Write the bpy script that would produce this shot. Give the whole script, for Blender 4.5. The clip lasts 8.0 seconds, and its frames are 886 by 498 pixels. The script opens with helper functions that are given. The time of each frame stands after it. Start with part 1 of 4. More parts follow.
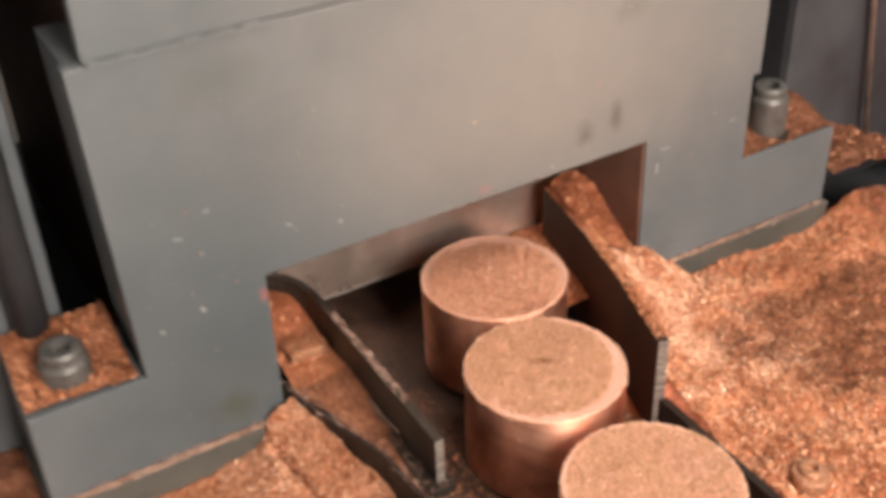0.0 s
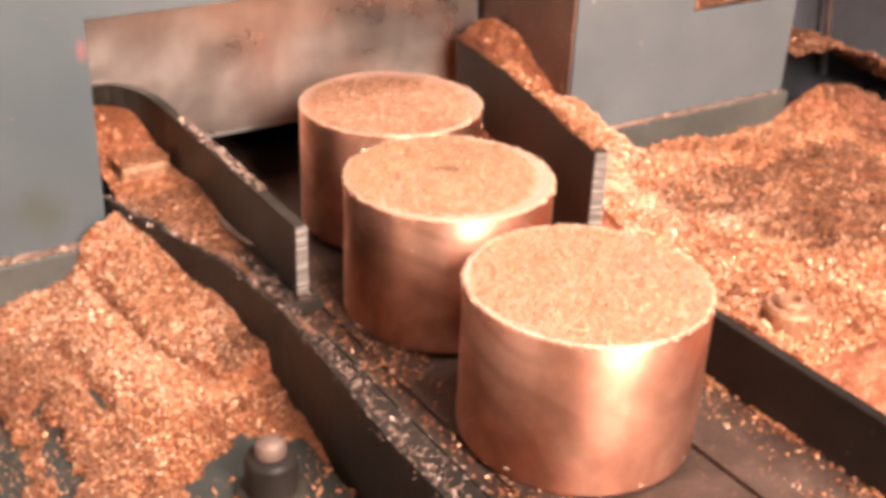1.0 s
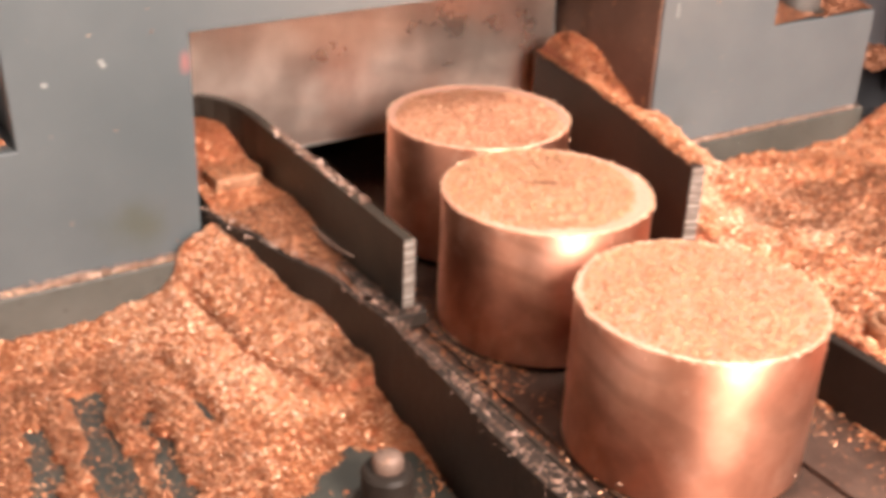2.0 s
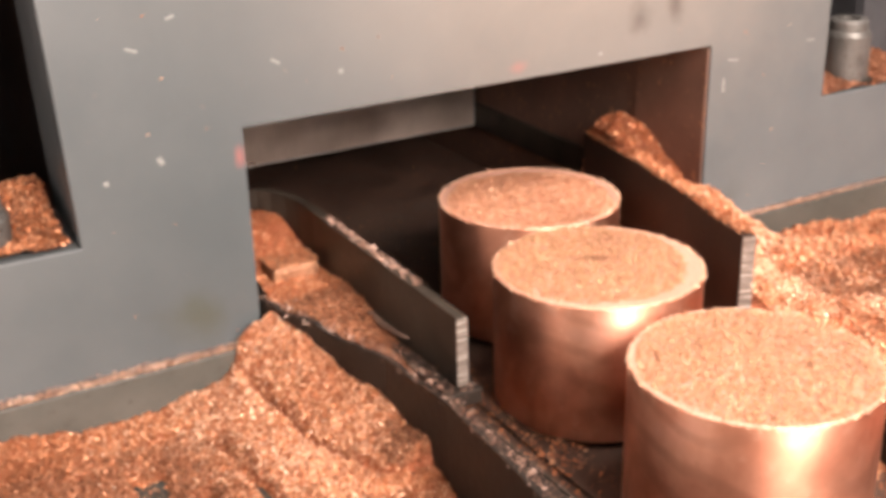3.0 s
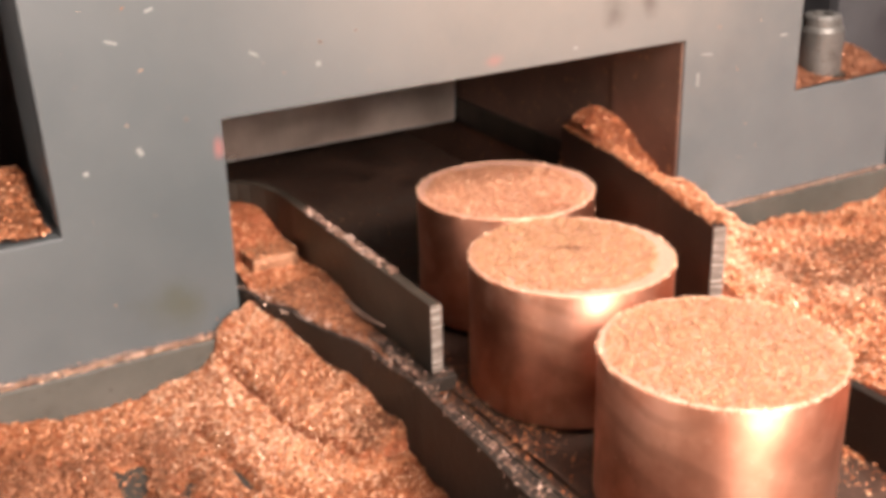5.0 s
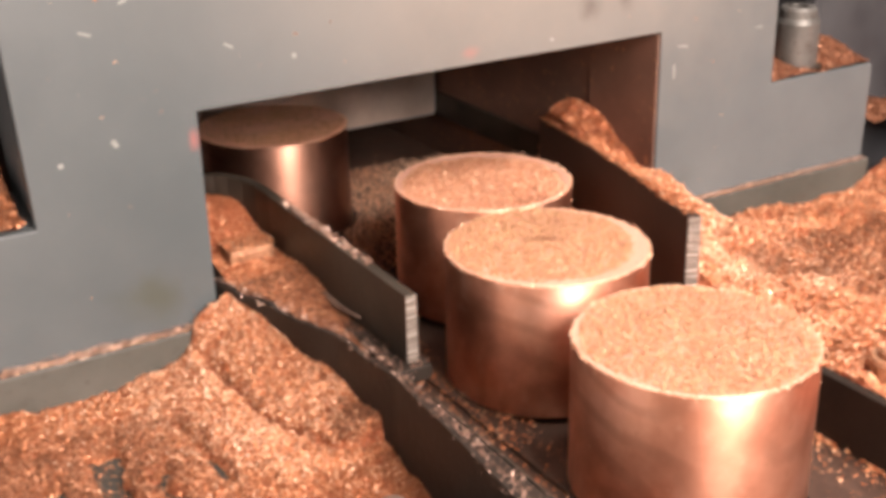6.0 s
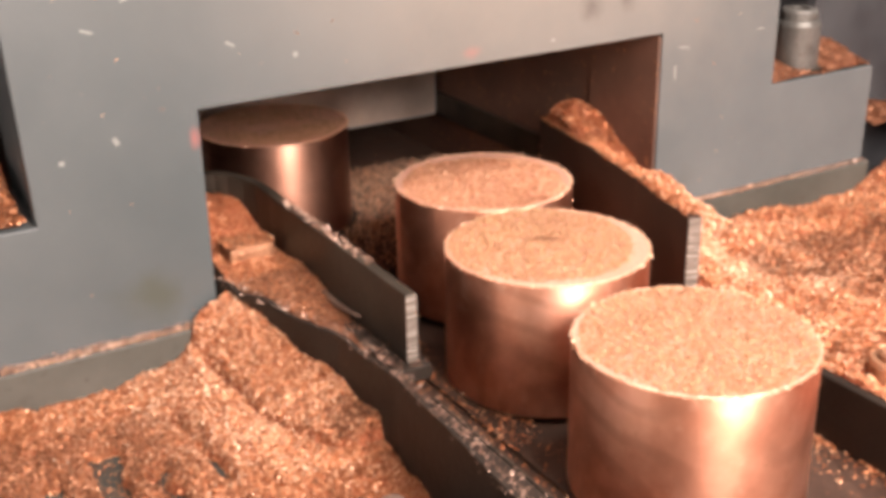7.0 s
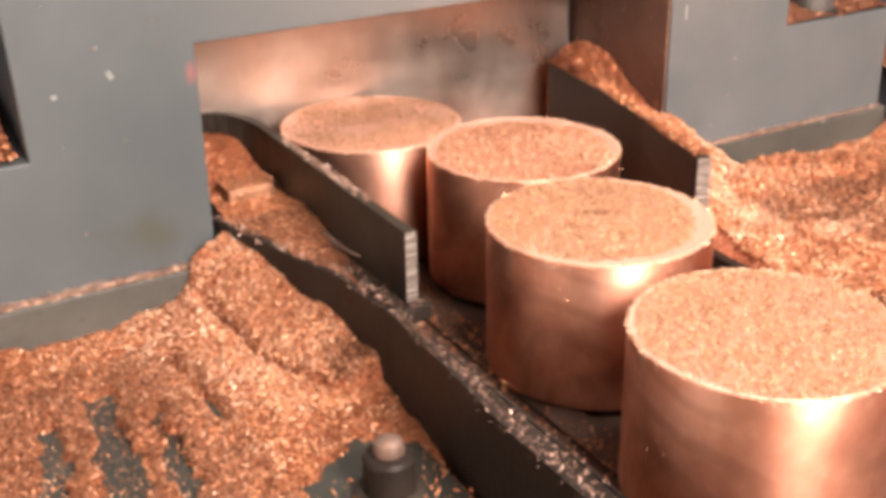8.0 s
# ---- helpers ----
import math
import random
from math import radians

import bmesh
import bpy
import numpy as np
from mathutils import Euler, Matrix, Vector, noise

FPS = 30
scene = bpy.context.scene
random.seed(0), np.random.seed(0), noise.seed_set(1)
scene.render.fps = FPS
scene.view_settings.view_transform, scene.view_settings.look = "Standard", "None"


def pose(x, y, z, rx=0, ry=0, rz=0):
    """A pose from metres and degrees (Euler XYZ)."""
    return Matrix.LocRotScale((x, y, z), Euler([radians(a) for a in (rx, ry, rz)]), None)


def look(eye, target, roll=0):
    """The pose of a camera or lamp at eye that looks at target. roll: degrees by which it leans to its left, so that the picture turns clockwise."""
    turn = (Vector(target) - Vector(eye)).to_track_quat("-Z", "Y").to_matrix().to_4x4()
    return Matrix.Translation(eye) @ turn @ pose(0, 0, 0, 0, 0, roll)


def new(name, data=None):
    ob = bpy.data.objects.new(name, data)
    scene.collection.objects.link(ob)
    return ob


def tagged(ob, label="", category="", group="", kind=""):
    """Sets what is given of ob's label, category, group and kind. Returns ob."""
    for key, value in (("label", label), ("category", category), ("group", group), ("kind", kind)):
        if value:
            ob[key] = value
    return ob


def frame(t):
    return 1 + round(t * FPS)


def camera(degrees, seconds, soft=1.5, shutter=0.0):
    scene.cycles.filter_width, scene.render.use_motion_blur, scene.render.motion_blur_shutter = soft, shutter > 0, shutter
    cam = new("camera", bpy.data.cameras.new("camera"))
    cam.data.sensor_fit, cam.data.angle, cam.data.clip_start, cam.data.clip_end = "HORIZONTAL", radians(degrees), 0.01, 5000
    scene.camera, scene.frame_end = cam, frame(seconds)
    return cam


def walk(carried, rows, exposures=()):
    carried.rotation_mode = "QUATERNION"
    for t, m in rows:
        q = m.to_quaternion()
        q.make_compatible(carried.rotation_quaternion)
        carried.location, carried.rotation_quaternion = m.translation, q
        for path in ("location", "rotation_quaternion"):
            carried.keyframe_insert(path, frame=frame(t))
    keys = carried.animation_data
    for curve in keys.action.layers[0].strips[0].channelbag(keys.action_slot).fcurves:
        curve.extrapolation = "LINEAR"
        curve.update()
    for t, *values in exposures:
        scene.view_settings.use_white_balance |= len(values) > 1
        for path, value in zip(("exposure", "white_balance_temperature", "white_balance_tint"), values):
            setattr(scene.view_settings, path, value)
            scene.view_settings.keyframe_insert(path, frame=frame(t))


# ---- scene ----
cam = camera(42.0, 8.0, soft=4.5, shutter=0.5)
PATH = [
    (0, (-0.437, -1.31, 1.322), (0.369, 0.135, 0.197), -2.3),
    (0.5, (-0.332, -1.221, 0.936), (0.525, 0.287, -0.059), 1.1),
    (1, (-0.345, -1.235, 0.74), (0.641, 0.24, -0.184), 2.4),
    (1.5, (-0.37, -1.203, 0.726), (0.622, 0.288, -0.165), 4.0),
    (2, (-0.422, -1.183, 0.738), (0.544, 0.315, -0.17), 2.4),
    (2.2, (-0.422, -1.176, 0.728), (0.482, 0.409, -0.09), 0.5),
    (3.5, (-0.4094, -1.2362, 0.7331), (0.4946, 0.3779, -0.0263), -1.97),
    (4, (-0.4031, -1.2389, 0.7298), (0.5166, 0.3659, -0.0303), -1.62),
    (5.5, (-0.4205, -1.2469, 0.7282), (0.4897, 0.3626, -0.0348), -1.19),
    (6, (-0.4079, -1.2538, 0.7237), (0.5226, 0.3417, -0.0436), -1.30),
    (6.5, (-0.4097, -1.2564, 0.7243), (0.5299, 0.3340, -0.0428), -0.97),
    (7, (-0.4095, -1.2536, 0.7226), (0.5226, 0.3414, -0.0435), -0.97),
    (7.5, (-0.4077, -1.2490, 0.7143), (0.5039, 0.3512, -0.0659), -1.07),
    (7.7, (-0.3979, -1.2464, 0.7001), (0.5066, 0.3458, -0.1044), -1.03),
    (8, (-0.3889, -1.2440, 0.6869), (0.5091, 0.3408, -0.1400), -0.99),
]
EXPOSURES = [(0, -0.45, 6900, 15), (0.5, -0.03, 7000, 18), (1.0, 0.27, 7100, 21), (2.0, 0.24, 7100, 21), (3.5, 0.12, 7100, 21), (7.0, 0.12, 7100, 21), (8.0, 0.05, 7100, 21)]
walk(cam, [(t, look(eye, target, roll)) for t, eye, target, roll in PATH], EXPOSURES)

# ---- light ----
world = bpy.data.worlds.new("workshop_air")
scene.world = world
world.use_nodes = True
world.node_tree.nodes["Background"].inputs[0].default_value = (0.55, 0.62, 0.7, 1)
world.node_tree.nodes["Background"].inputs[1].default_value = 0.4


def area_lamp(name, eye, target, w, h, watts, colour):
    data = bpy.data.lights.new(name, "AREA")
    data.shape, data.size, data.size_y, data.energy, data.color = "RECTANGLE", w, h, watts, colour
    ob = new(name, data)
    ob.matrix_world = look(eye, target)
    return ob


# daylight in the wall's window behind the camera, plus added roof and side fills
area_lamp("window_light", (0.25, -3.42, 2.1), (0.4, 0.0, 0.2), 1.0, 1.5, 335, (1.0, 0.93, 0.86))
area_lamp("roof_light", (1.7, -1.3, 4.19), (0.5, -0.5, 0.2), 1.6, 1.6, 185, (1.0, 0.95, 0.9))
area_lamp("window_light_side", (-3.42, -0.9, 2.1), (0.2, -0.2, 0.3), 1.7, 1.3, 22, (1.0, 0.96, 0.9))


# ---- materials ----
def nodes_of(name):
    m = bpy.data.materials.new(name)
    m.use_nodes = True
    nt = m.node_tree
    return m, nt, nt.nodes["Principled BSDF"]


def add(nt, kind, **inputs):
    n = nt.nodes.new(kind)
    for k, v in inputs.items():
        n.inputs[k].default_value = v
    return n


def noise_node(nt, scale, detail=4.0, rough=0.6, stretch=None):
    co = nt.nodes.new("ShaderNodeTexCoord")
    n = add(nt, "ShaderNodeTexNoise", Scale=scale, Detail=detail, Roughness=rough)
    if stretch:
        mp = nt.nodes.new("ShaderNodeMapping")
        mp.inputs["Scale"].default_value = stretch
        nt.links.new(co.outputs["Object"], mp.inputs["Vector"])
        nt.links.new(mp.outputs["Vector"], n.inputs["Vector"])
    else:
        nt.links.new(co.outputs["Object"], n.inputs["Vector"])
    return n


def ramp(nt, src, stops):
    r = nt.nodes.new("ShaderNodeValToRGB")
    while len(r.color_ramp.elements) < len(stops):
        r.color_ramp.elements.new(0.5)
    for e, (p, c) in zip(r.color_ramp.elements, stops):
        e.position = p
        e.color = (*c, 1) if len(c) == 3 else c
    nt.links.new(src, r.inputs["Fac"])
    return r.outputs["Color"]


def mix(nt, fac, a, b):
    n = nt.nodes.new("ShaderNodeMix")
    n.data_type = "RGBA"
    for sock, v in ((n.inputs["Factor"], fac), (n.inputs["A"], a), (n.inputs["B"], b)):
        if hasattr(v, "is_linked"):
            nt.links.new(v, sock)
        elif isinstance(v, (int, float)):
            sock.default_value = v
        else:
            sock.default_value = (*v, 1)
    return n.outputs["Result"]


def bump(nt, bsdf, height, strength, distance=0.002):
    b = add(nt, "ShaderNodeBump", Strength=strength, Distance=distance)
    nt.links.new(height, b.inputs["Height"])
    nt.links.new(b.outputs["Normal"], bsdf.inputs["Normal"])


def grey3(v):
    return (v, v, v)


def surface(name, dark, light, worn, rough=(0.4, 0.6), metal=0.0, scale=6.0, fine=90.0, wear=0.62, relief=0.25, stretch=None, depth=0.002, gloss=0.5):
    """Two scales of colour, worn spots and fine relief."""
    m, nt, b = nodes_of(name)
    big, small = noise_node(nt, scale, 5.0, 0.6, stretch), noise_node(nt, fine, 3.0, 0.6, stretch)
    base = ramp(nt, big.outputs["Fac"], [(0.3, dark), (0.7, light)])
    spots = ramp(nt, small.outputs["Fac"], [(wear, grey3(0)), (min(wear + 0.12, 0.99), grey3(1))])
    nt.links.new(mix(nt, spots, base, worn), b.inputs["Base Color"])
    nt.links.new(ramp(nt, big.outputs["Fac"], [(0.3, grey3(rough[0])), (0.7, grey3(rough[1]))]), b.inputs["Roughness"])
    b.inputs["Metallic"].default_value = metal
    b.inputs["Specular IOR Level"].default_value = gloss
    bump(nt, b, small.outputs["Fac"], relief, depth)
    return m


def painted(name, dark, light, worn, smudges_and_light):
    """Old machine paint with smudges and painted light, each x, z, radius, strength and colour."""
    m, nt, b = nodes_of(name)
    co = nt.nodes.new("ShaderNodeTexCoord")
    big, small, warp = noise_node(nt, 3.5, 5.0), noise_node(nt, 70, 3.0), noise_node(nt, 16, 3.0)
    base = ramp(nt, big.outputs["Fac"], [(0.3, dark), (0.7, light)])
    base = mix(nt, ramp(nt, small.outputs["Fac"], [(0.68, grey3(0)), (0.8, grey3(0.6))]), base, worn)
    sep = nt.nodes.new("ShaderNodeSeparateXYZ")
    nt.links.new(co.outputs["Object"], sep.inputs[0])
    for x, z, rx, rz, strength, colour in smudges_and_light:
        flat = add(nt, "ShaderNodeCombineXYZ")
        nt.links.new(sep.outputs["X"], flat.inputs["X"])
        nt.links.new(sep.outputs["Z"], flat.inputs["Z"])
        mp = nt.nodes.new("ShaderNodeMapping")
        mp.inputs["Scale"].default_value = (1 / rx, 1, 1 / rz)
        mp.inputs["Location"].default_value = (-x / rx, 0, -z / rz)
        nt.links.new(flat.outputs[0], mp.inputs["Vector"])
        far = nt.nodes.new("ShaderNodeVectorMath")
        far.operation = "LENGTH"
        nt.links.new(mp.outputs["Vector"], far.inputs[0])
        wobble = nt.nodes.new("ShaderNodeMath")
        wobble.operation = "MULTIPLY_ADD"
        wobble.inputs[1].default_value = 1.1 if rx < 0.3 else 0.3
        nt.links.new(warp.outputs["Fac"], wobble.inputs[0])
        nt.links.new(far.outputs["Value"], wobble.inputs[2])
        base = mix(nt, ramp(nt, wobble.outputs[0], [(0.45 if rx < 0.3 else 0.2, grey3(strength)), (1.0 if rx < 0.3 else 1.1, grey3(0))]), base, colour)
    nt.links.new(base, b.inputs["Base Color"])
    nt.links.new(ramp(nt, big.outputs["Fac"], [(0.3, grey3(0.36)), (0.7, grey3(0.52))]), b.inputs["Roughness"])
    b.inputs["Specular IOR Level"].default_value = 0.35
    bump(nt, b, small.outputs["Fac"], 0.1)
    return m


RED, SOOT, OIL = (0.45, 0.12, 0.10), (0.06, 0.045, 0.04), (0.06, 0.065, 0.045)
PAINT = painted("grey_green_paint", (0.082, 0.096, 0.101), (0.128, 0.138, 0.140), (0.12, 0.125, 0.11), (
    # two wide pale ellipses paint the warmer light on the plate's upper middle
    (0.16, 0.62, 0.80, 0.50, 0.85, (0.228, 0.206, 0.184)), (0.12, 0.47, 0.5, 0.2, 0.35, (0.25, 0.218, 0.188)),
    # wide dark ellipse paints the weaker light on the left side
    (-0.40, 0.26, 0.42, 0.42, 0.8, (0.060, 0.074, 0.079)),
    (-0.358, 0.335, 0.02, 0.035, 0.6, RED), (0.02, 0.385, 0.035, 0.02, 0.35, RED), (0.215, 0.425, 0.06, 0.06, 0.75, SOOT), (0.275, 0.44, 0.04, 0.08, 0.65, SOOT),
    (-0.43, 0.15, 0.12, 0.08, 0.6, OIL), (0.40, 0.14, 0.08, 0.05, 0.35, OIL), (-0.38, 0.68, 0.2, 0.09, 0.3, OIL), (0.3, 0.62, 0.12, 0.06, 0.3, OIL)))
SCRATCH = surface("bare_scratched_metal", (0.21, 0.22, 0.21), (0.28, 0.28, 0.27), (0.18, 0.18, 0.17), (0.4, 0.6), 0, 90, 300, 0.6, 0.2)
PAINT_OLD = surface("stained_green_paint", (0.050, 0.053, 0.046), (0.096, 0.092, 0.080), (0.045, 0.034, 0.028), (0.4, 0.6), 0, 9, 70, 0.62, 0.2)
DECK_PAINT = surface("oily_deck_paint", (0.022, 0.023, 0.019), (0.046, 0.047, 0.040), (0.09, 0.06, 0.04), (0.3, 0.5), 0, 12, 90, 0.62, 0.25)
BLUE_GREY = surface("blue_grey_machine_paint", (0.075, 0.087, 0.094), (0.13, 0.142, 0.15), (0.03, 0.03, 0.03), (0.35, 0.55), 0, 4, 60, 0.66, 0.1)
CHUTE_STEEL = surface("wet_black_chute_steel", (0.036, 0.022, 0.017), (0.098, 0.057, 0.042), (0.224, 0.102, 0.059), (0.35, 0.6), 0.1, 14, 130, 0.6, 0.5, gloss=0.3)
DARK_STEEL = surface("oily_dark_steel", (0.012, 0.009, 0.007), (0.032, 0.023, 0.018), (0.11, 0.06, 0.036), (0.42, 0.62), 0.1, 8, 120, 0.68, 0.3, gloss=0.22)
GUIDE_STEEL = surface("oiled_guide_steel", (0.020, 0.015, 0.012), (0.080, 0.064, 0.050), (0.142, 0.075, 0.042), (0.34, 0.56), 0.35, 11, 80, 0.66, 0.2, gloss=0.22)
SCREW_STEEL = surface("dull_grey_screw_steel", (0.10, 0.098, 0.09), (0.18, 0.175, 0.165), (0.08, 0.06, 0.05), (0.42, 0.58), 0.6, 30, 160, 0.58, 0.3)
EDGE_STEEL = surface("bright_cut_steel", (0.38, 0.37, 0.36), (0.55, 0.53, 0.5), (0.3, 0.25, 0.2), (0.3, 0.45), 0.9, 20, 160, 0.6, 0.3)
SAWN_END = surface("notched_sawn_steel", (0.16, 0.13, 0.11), (0.30, 0.26, 0.23), (0.62, 0.56, 0.5), (0.35, 0.5), 0.6, 60, 150, 0.5, 0.5, (0.05, 0.05, 1.6))
PLATE_STEEL = surface("smeared_plate_steel", (0.54, 0.43, 0.36), (0.84, 0.72, 0.63), (0.46, 0.34, 0.27), (0.22, 0.48), 0.88, 8, 24, 0.76, 0.12)
RUST_STEEL = surface("brown_stained_steel", (0.135, 0.078, 0.060), (0.240, 0.135, 0.100), (0.378, 0.186, 0.098), (0.45, 0.65), 0.2, 7, 80, 0.62, 0.25, gloss=0.22)
HEAD_STEEL = surface("dull_screw_steel", (0.12, 0.075, 0.058), (0.24, 0.155, 0.12), (0.35, 0.18, 0.11), (0.45, 0.6), 0.4, 40, 160, 0.58, 0.3)
DUSTY_STEEL = surface("copper_dusted_steel", (0.26, 0.12, 0.065), (0.42, 0.21, 0.12), (0.62, 0.32, 0.18), (0.5, 0.65), 0.4, 40, 160, 0.55, 0.5)
BROWN_BLACK = surface("burnt_brown_steel", (0.042, 0.024, 0.018), (0.082, 0.047, 0.034), (0.145, 0.077, 0.042), (0.5, 0.7), 0, 7, 80, 0.66, 0.25, gloss=0.22)
BLACK = surface("black_machine_paint", (0.022, 0.023, 0.026), (0.056, 0.058, 0.062), (0.087, 0.084, 0.084), (0.4, 0.6), 0, 5, 60, 0.7, 0.1, gloss=0.22)
# floor and walls out of view, kept pale to bounce light
CONCRETE = surface("workshop_concrete", (0.40, 0.37, 0.34), (0.50, 0.47, 0.43), (0.28, 0.25, 0.22), (0.7, 0.85), 0, 2, 40, 0.6, 0.3)
WALL = surface("pale_bounce_wall", (0.68, 0.67, 0.64), (0.76, 0.74, 0.70), (0.55, 0.53, 0.5), (0.8, 0.9), 0, 1.5, 30, 0.62, 0.2)
COPPER_CUT = surface("sawn_copper", (0.80, 0.44, 0.32), (0.92, 0.56, 0.43), (0.70, 0.34, 0.23), (0.42, 0.55), 0.5, 14, 240, 0.55, 0.4, (0.5, 1.6, 1))


COPPER_RIM = surface("bright_copper_rim", (0.84, 0.47, 0.32), (0.95, 0.64, 0.49), (0.66, 0.30, 0.18), (0.4, 0.55), 0.5, 26, 240, 0.52, 0.5)


def turned_copper(name="turned_copper", shading=0.0):
    """Streaked, blotched turned copper; last argument: how far brown paints shade over it."""
    m, nt, b = nodes_of(name)
    big, rings, fine = noise_node(nt, 9.0, 5.0, 0.6), noise_node(nt, 30.0, 3.0, 0.6, (0.3, 0.3, 5.0)), noise_node(nt, 130.0, 3.0)
    base = ramp(nt, big.outputs["Fac"], [(0.30, (0.50, 0.20, 0.13)), (0.43, (0.72, 0.32, 0.21)), (0.56, (0.84, 0.42, 0.29)), (0.72, (0.93, 0.53, 0.40))])
    base = mix(nt, ramp(nt, fine.outputs["Fac"], [(0.64, grey3(0)), (0.75, grey3(0.6))]), base, (0.55, 0.24, 0.13))
    # streaks and blotches put the side's mottled reflections into its colour
    streak, blotch = noise_node(nt, 10.0, 4.0, 0.6, (1.6, 1.6, 0.5)), noise_node(nt, 24.0, 5.0, 0.7)
    base = mix(nt, ramp(nt, streak.outputs["Fac"], [(0.48, grey3(0)), (0.75, grey3(0.32))]), base, (0.52, 0.20, 0.11))
    base = mix(nt, ramp(nt, blotch.outputs["Fac"], [(0.56, grey3(0)), (0.7, grey3(0.5))]), base, (0.95, 0.60, 0.46))
    # swirled bands paint curved reflections of dark parts nearby
    swirl = add(nt, "ShaderNodeTexWave", Scale=7.0, Distortion=9.0, Detail=3.0)
    swirl.wave_type = "RINGS"
    co = nt.nodes.new("ShaderNodeTexCoord")
    nt.links.new(co.outputs["Object"], swirl.inputs["Vector"])
    base = mix(nt, ramp(nt, swirl.outputs["Fac"], [(0.55, grey3(0)), (0.95, grey3(0.35))]), base, (0.50, 0.21, 0.13))
    if shading:
        base = mix(nt, shading, base, (0.33, 0.20, 0.155))
    nt.links.new(base, b.inputs["Base Color"])
    nt.links.new(ramp(nt, streak.outputs["Fac"], [(0.3, grey3(0.42)), (0.7, grey3(0.56))]), b.inputs["Roughness"])
    b.inputs["Metallic"].default_value = 1.0
    b.inputs["Anisotropic"].default_value = 0.72
    b.inputs["Anisotropic Rotation"].default_value = 0.25
    tan = nt.nodes.new("ShaderNodeTangent")
    tan.direction_type, tan.axis = "RADIAL", "Z"
    nt.links.new(tan.outputs[0], b.inputs["Tangent"])
    bump(nt, b, rings.outputs["Fac"], 0.22, 0.001)
    return m


COPPER_SIDE = turned_copper()
# darker copy of the copper, paints the shade on the dropping billet
SHADED_COPPER = turned_copper("shaded_copper", 0.6)


def chip_material(name, dark, light, pale, metal=0.6, rough=0.5):
    m, nt, b = nodes_of(name)
    geo = nt.nodes.new("ShaderNodeNewGeometry")
    big = noise_node(nt, 7.0, 4.0)
    each = ramp(nt, geo.outputs["Random Per Island"], [(0.0, dark), (0.55, light), (1.0, pale)])
    stain = ramp(nt, big.outputs["Fac"], [(0.45, grey3(0)), (0.68, grey3(0.75))])
    nt.links.new(mix(nt, stain, each, dark), b.inputs["Base Color"])
    b.inputs["Metallic"].default_value = metal
    b.inputs["Roughness"].default_value = rough
    return m


CHIPS = chip_material("copper_chips", (0.360, 0.115, 0.048), (0.680, 0.264, 0.119), (0.950, 0.576, 0.361))
BRIGHT_CHIPS = chip_material("bright_copper_chips", (0.400, 0.130, 0.052), (0.780, 0.331, 0.162), (0.970, 0.653, 0.427))
DULL_CHIPS = chip_material("dull_copper_chips", (0.225, 0.068, 0.026), (0.510, 0.184, 0.078), (0.900, 0.500, 0.300))
TOP_CHIPS = chip_material("fine_copper_chips", (0.34, 0.135, 0.065), (0.62, 0.30, 0.165), (0.92, 0.62, 0.43), 0.4, 0.55)
PALE_TOP_CHIPS = chip_material("pale_sawdust_chips", (0.36, 0.180, 0.090), (0.54, 0.300, 0.155), (0.75, 0.475, 0.285), 0.35, 0.6)
PINK_CHIPS = chip_material("pinkish_grey_chips", (0.20, 0.105, 0.075), (0.45, 0.27, 0.20), (0.82, 0.60, 0.50), 0.5, 0.45)
PALE_CHIPS = chip_material("pale_glinting_chips", (0.862, 0.465, 0.288), (0.931, 0.614, 0.419), (0.951, 0.725, 0.558))
# brown chips, also strewn to paint shade in cracks, gaps and hollows
OILY_AND_SHADED_CHIPS = chip_material("oily_and_shaded_brown_chips", (0.130, 0.051, 0.025), (0.300, 0.110, 0.055), (0.620, 0.304, 0.180))
DULL_BED = surface("packed_dull_chips", (0.240, 0.062, 0.027), (0.420, 0.132, 0.060), (0.620, 0.238, 0.140), (0.4, 0.55), 0.5, 9, 220, 0.54, 1.0, None, 0.004)
CHIP_BED = surface("packed_copper_chips", (0.340, 0.097, 0.045), (0.560, 0.194, 0.100), (0.800, 0.352, 0.230), (0.4, 0.55), 0.5, 9, 220, 0.54, 1.0, None, 0.004)
OILY_AND_SHADED_BED = surface("packed_oily_and_shaded_chips", (0.110, 0.041, 0.020), (0.240, 0.092, 0.045), (0.450, 0.202, 0.110), (0.4, 0.55), 0.3, 9, 220, 0.54, 1.0, None, 0.004)


# ---- shape helpers ----
def part(name, bm, material, parent=None, label="", smooth=False):
    me = bpy.data.meshes.new(name)
    bmesh.ops.recalc_face_normals(bm, faces=bm.faces)
    bm.to_mesh(me)
    bm.free()
    me.materials.append(material)
    if smooth:
        me.shade_smooth()
    ob = new(name, me)
    ob.parent = parent
    if label:
        ob["label"] = label
    return ob


def thing(name, x, y, z, label, category, group="", kind=""):
    ob = new(name)
    ob.location = (x, y, z)
    bpy.context.view_layer.update()
    return tagged(ob, label, category, group, kind)


def box(x0, x1, y0, y1, z0, z1, bevel=0.0, bm=None, segments=2):
    bm = bm or bmesh.new()
    made = bmesh.ops.create_cube(bm, size=1.0)
    for v in made["verts"]:
        v.co = Vector((x0 + (v.co.x + 0.5) * (x1 - x0), y0 + (v.co.y + 0.5) * (y1 - y0), z0 + (v.co.z + 0.5) * (z1 - z0)))
    if bevel:
        edges = list({e for v in made["verts"] for e in v.link_edges})
        bmesh.ops.bevel(bm, geom=edges, offset=bevel, segments=segments, affect="EDGES", profile=0.6)
    return bm


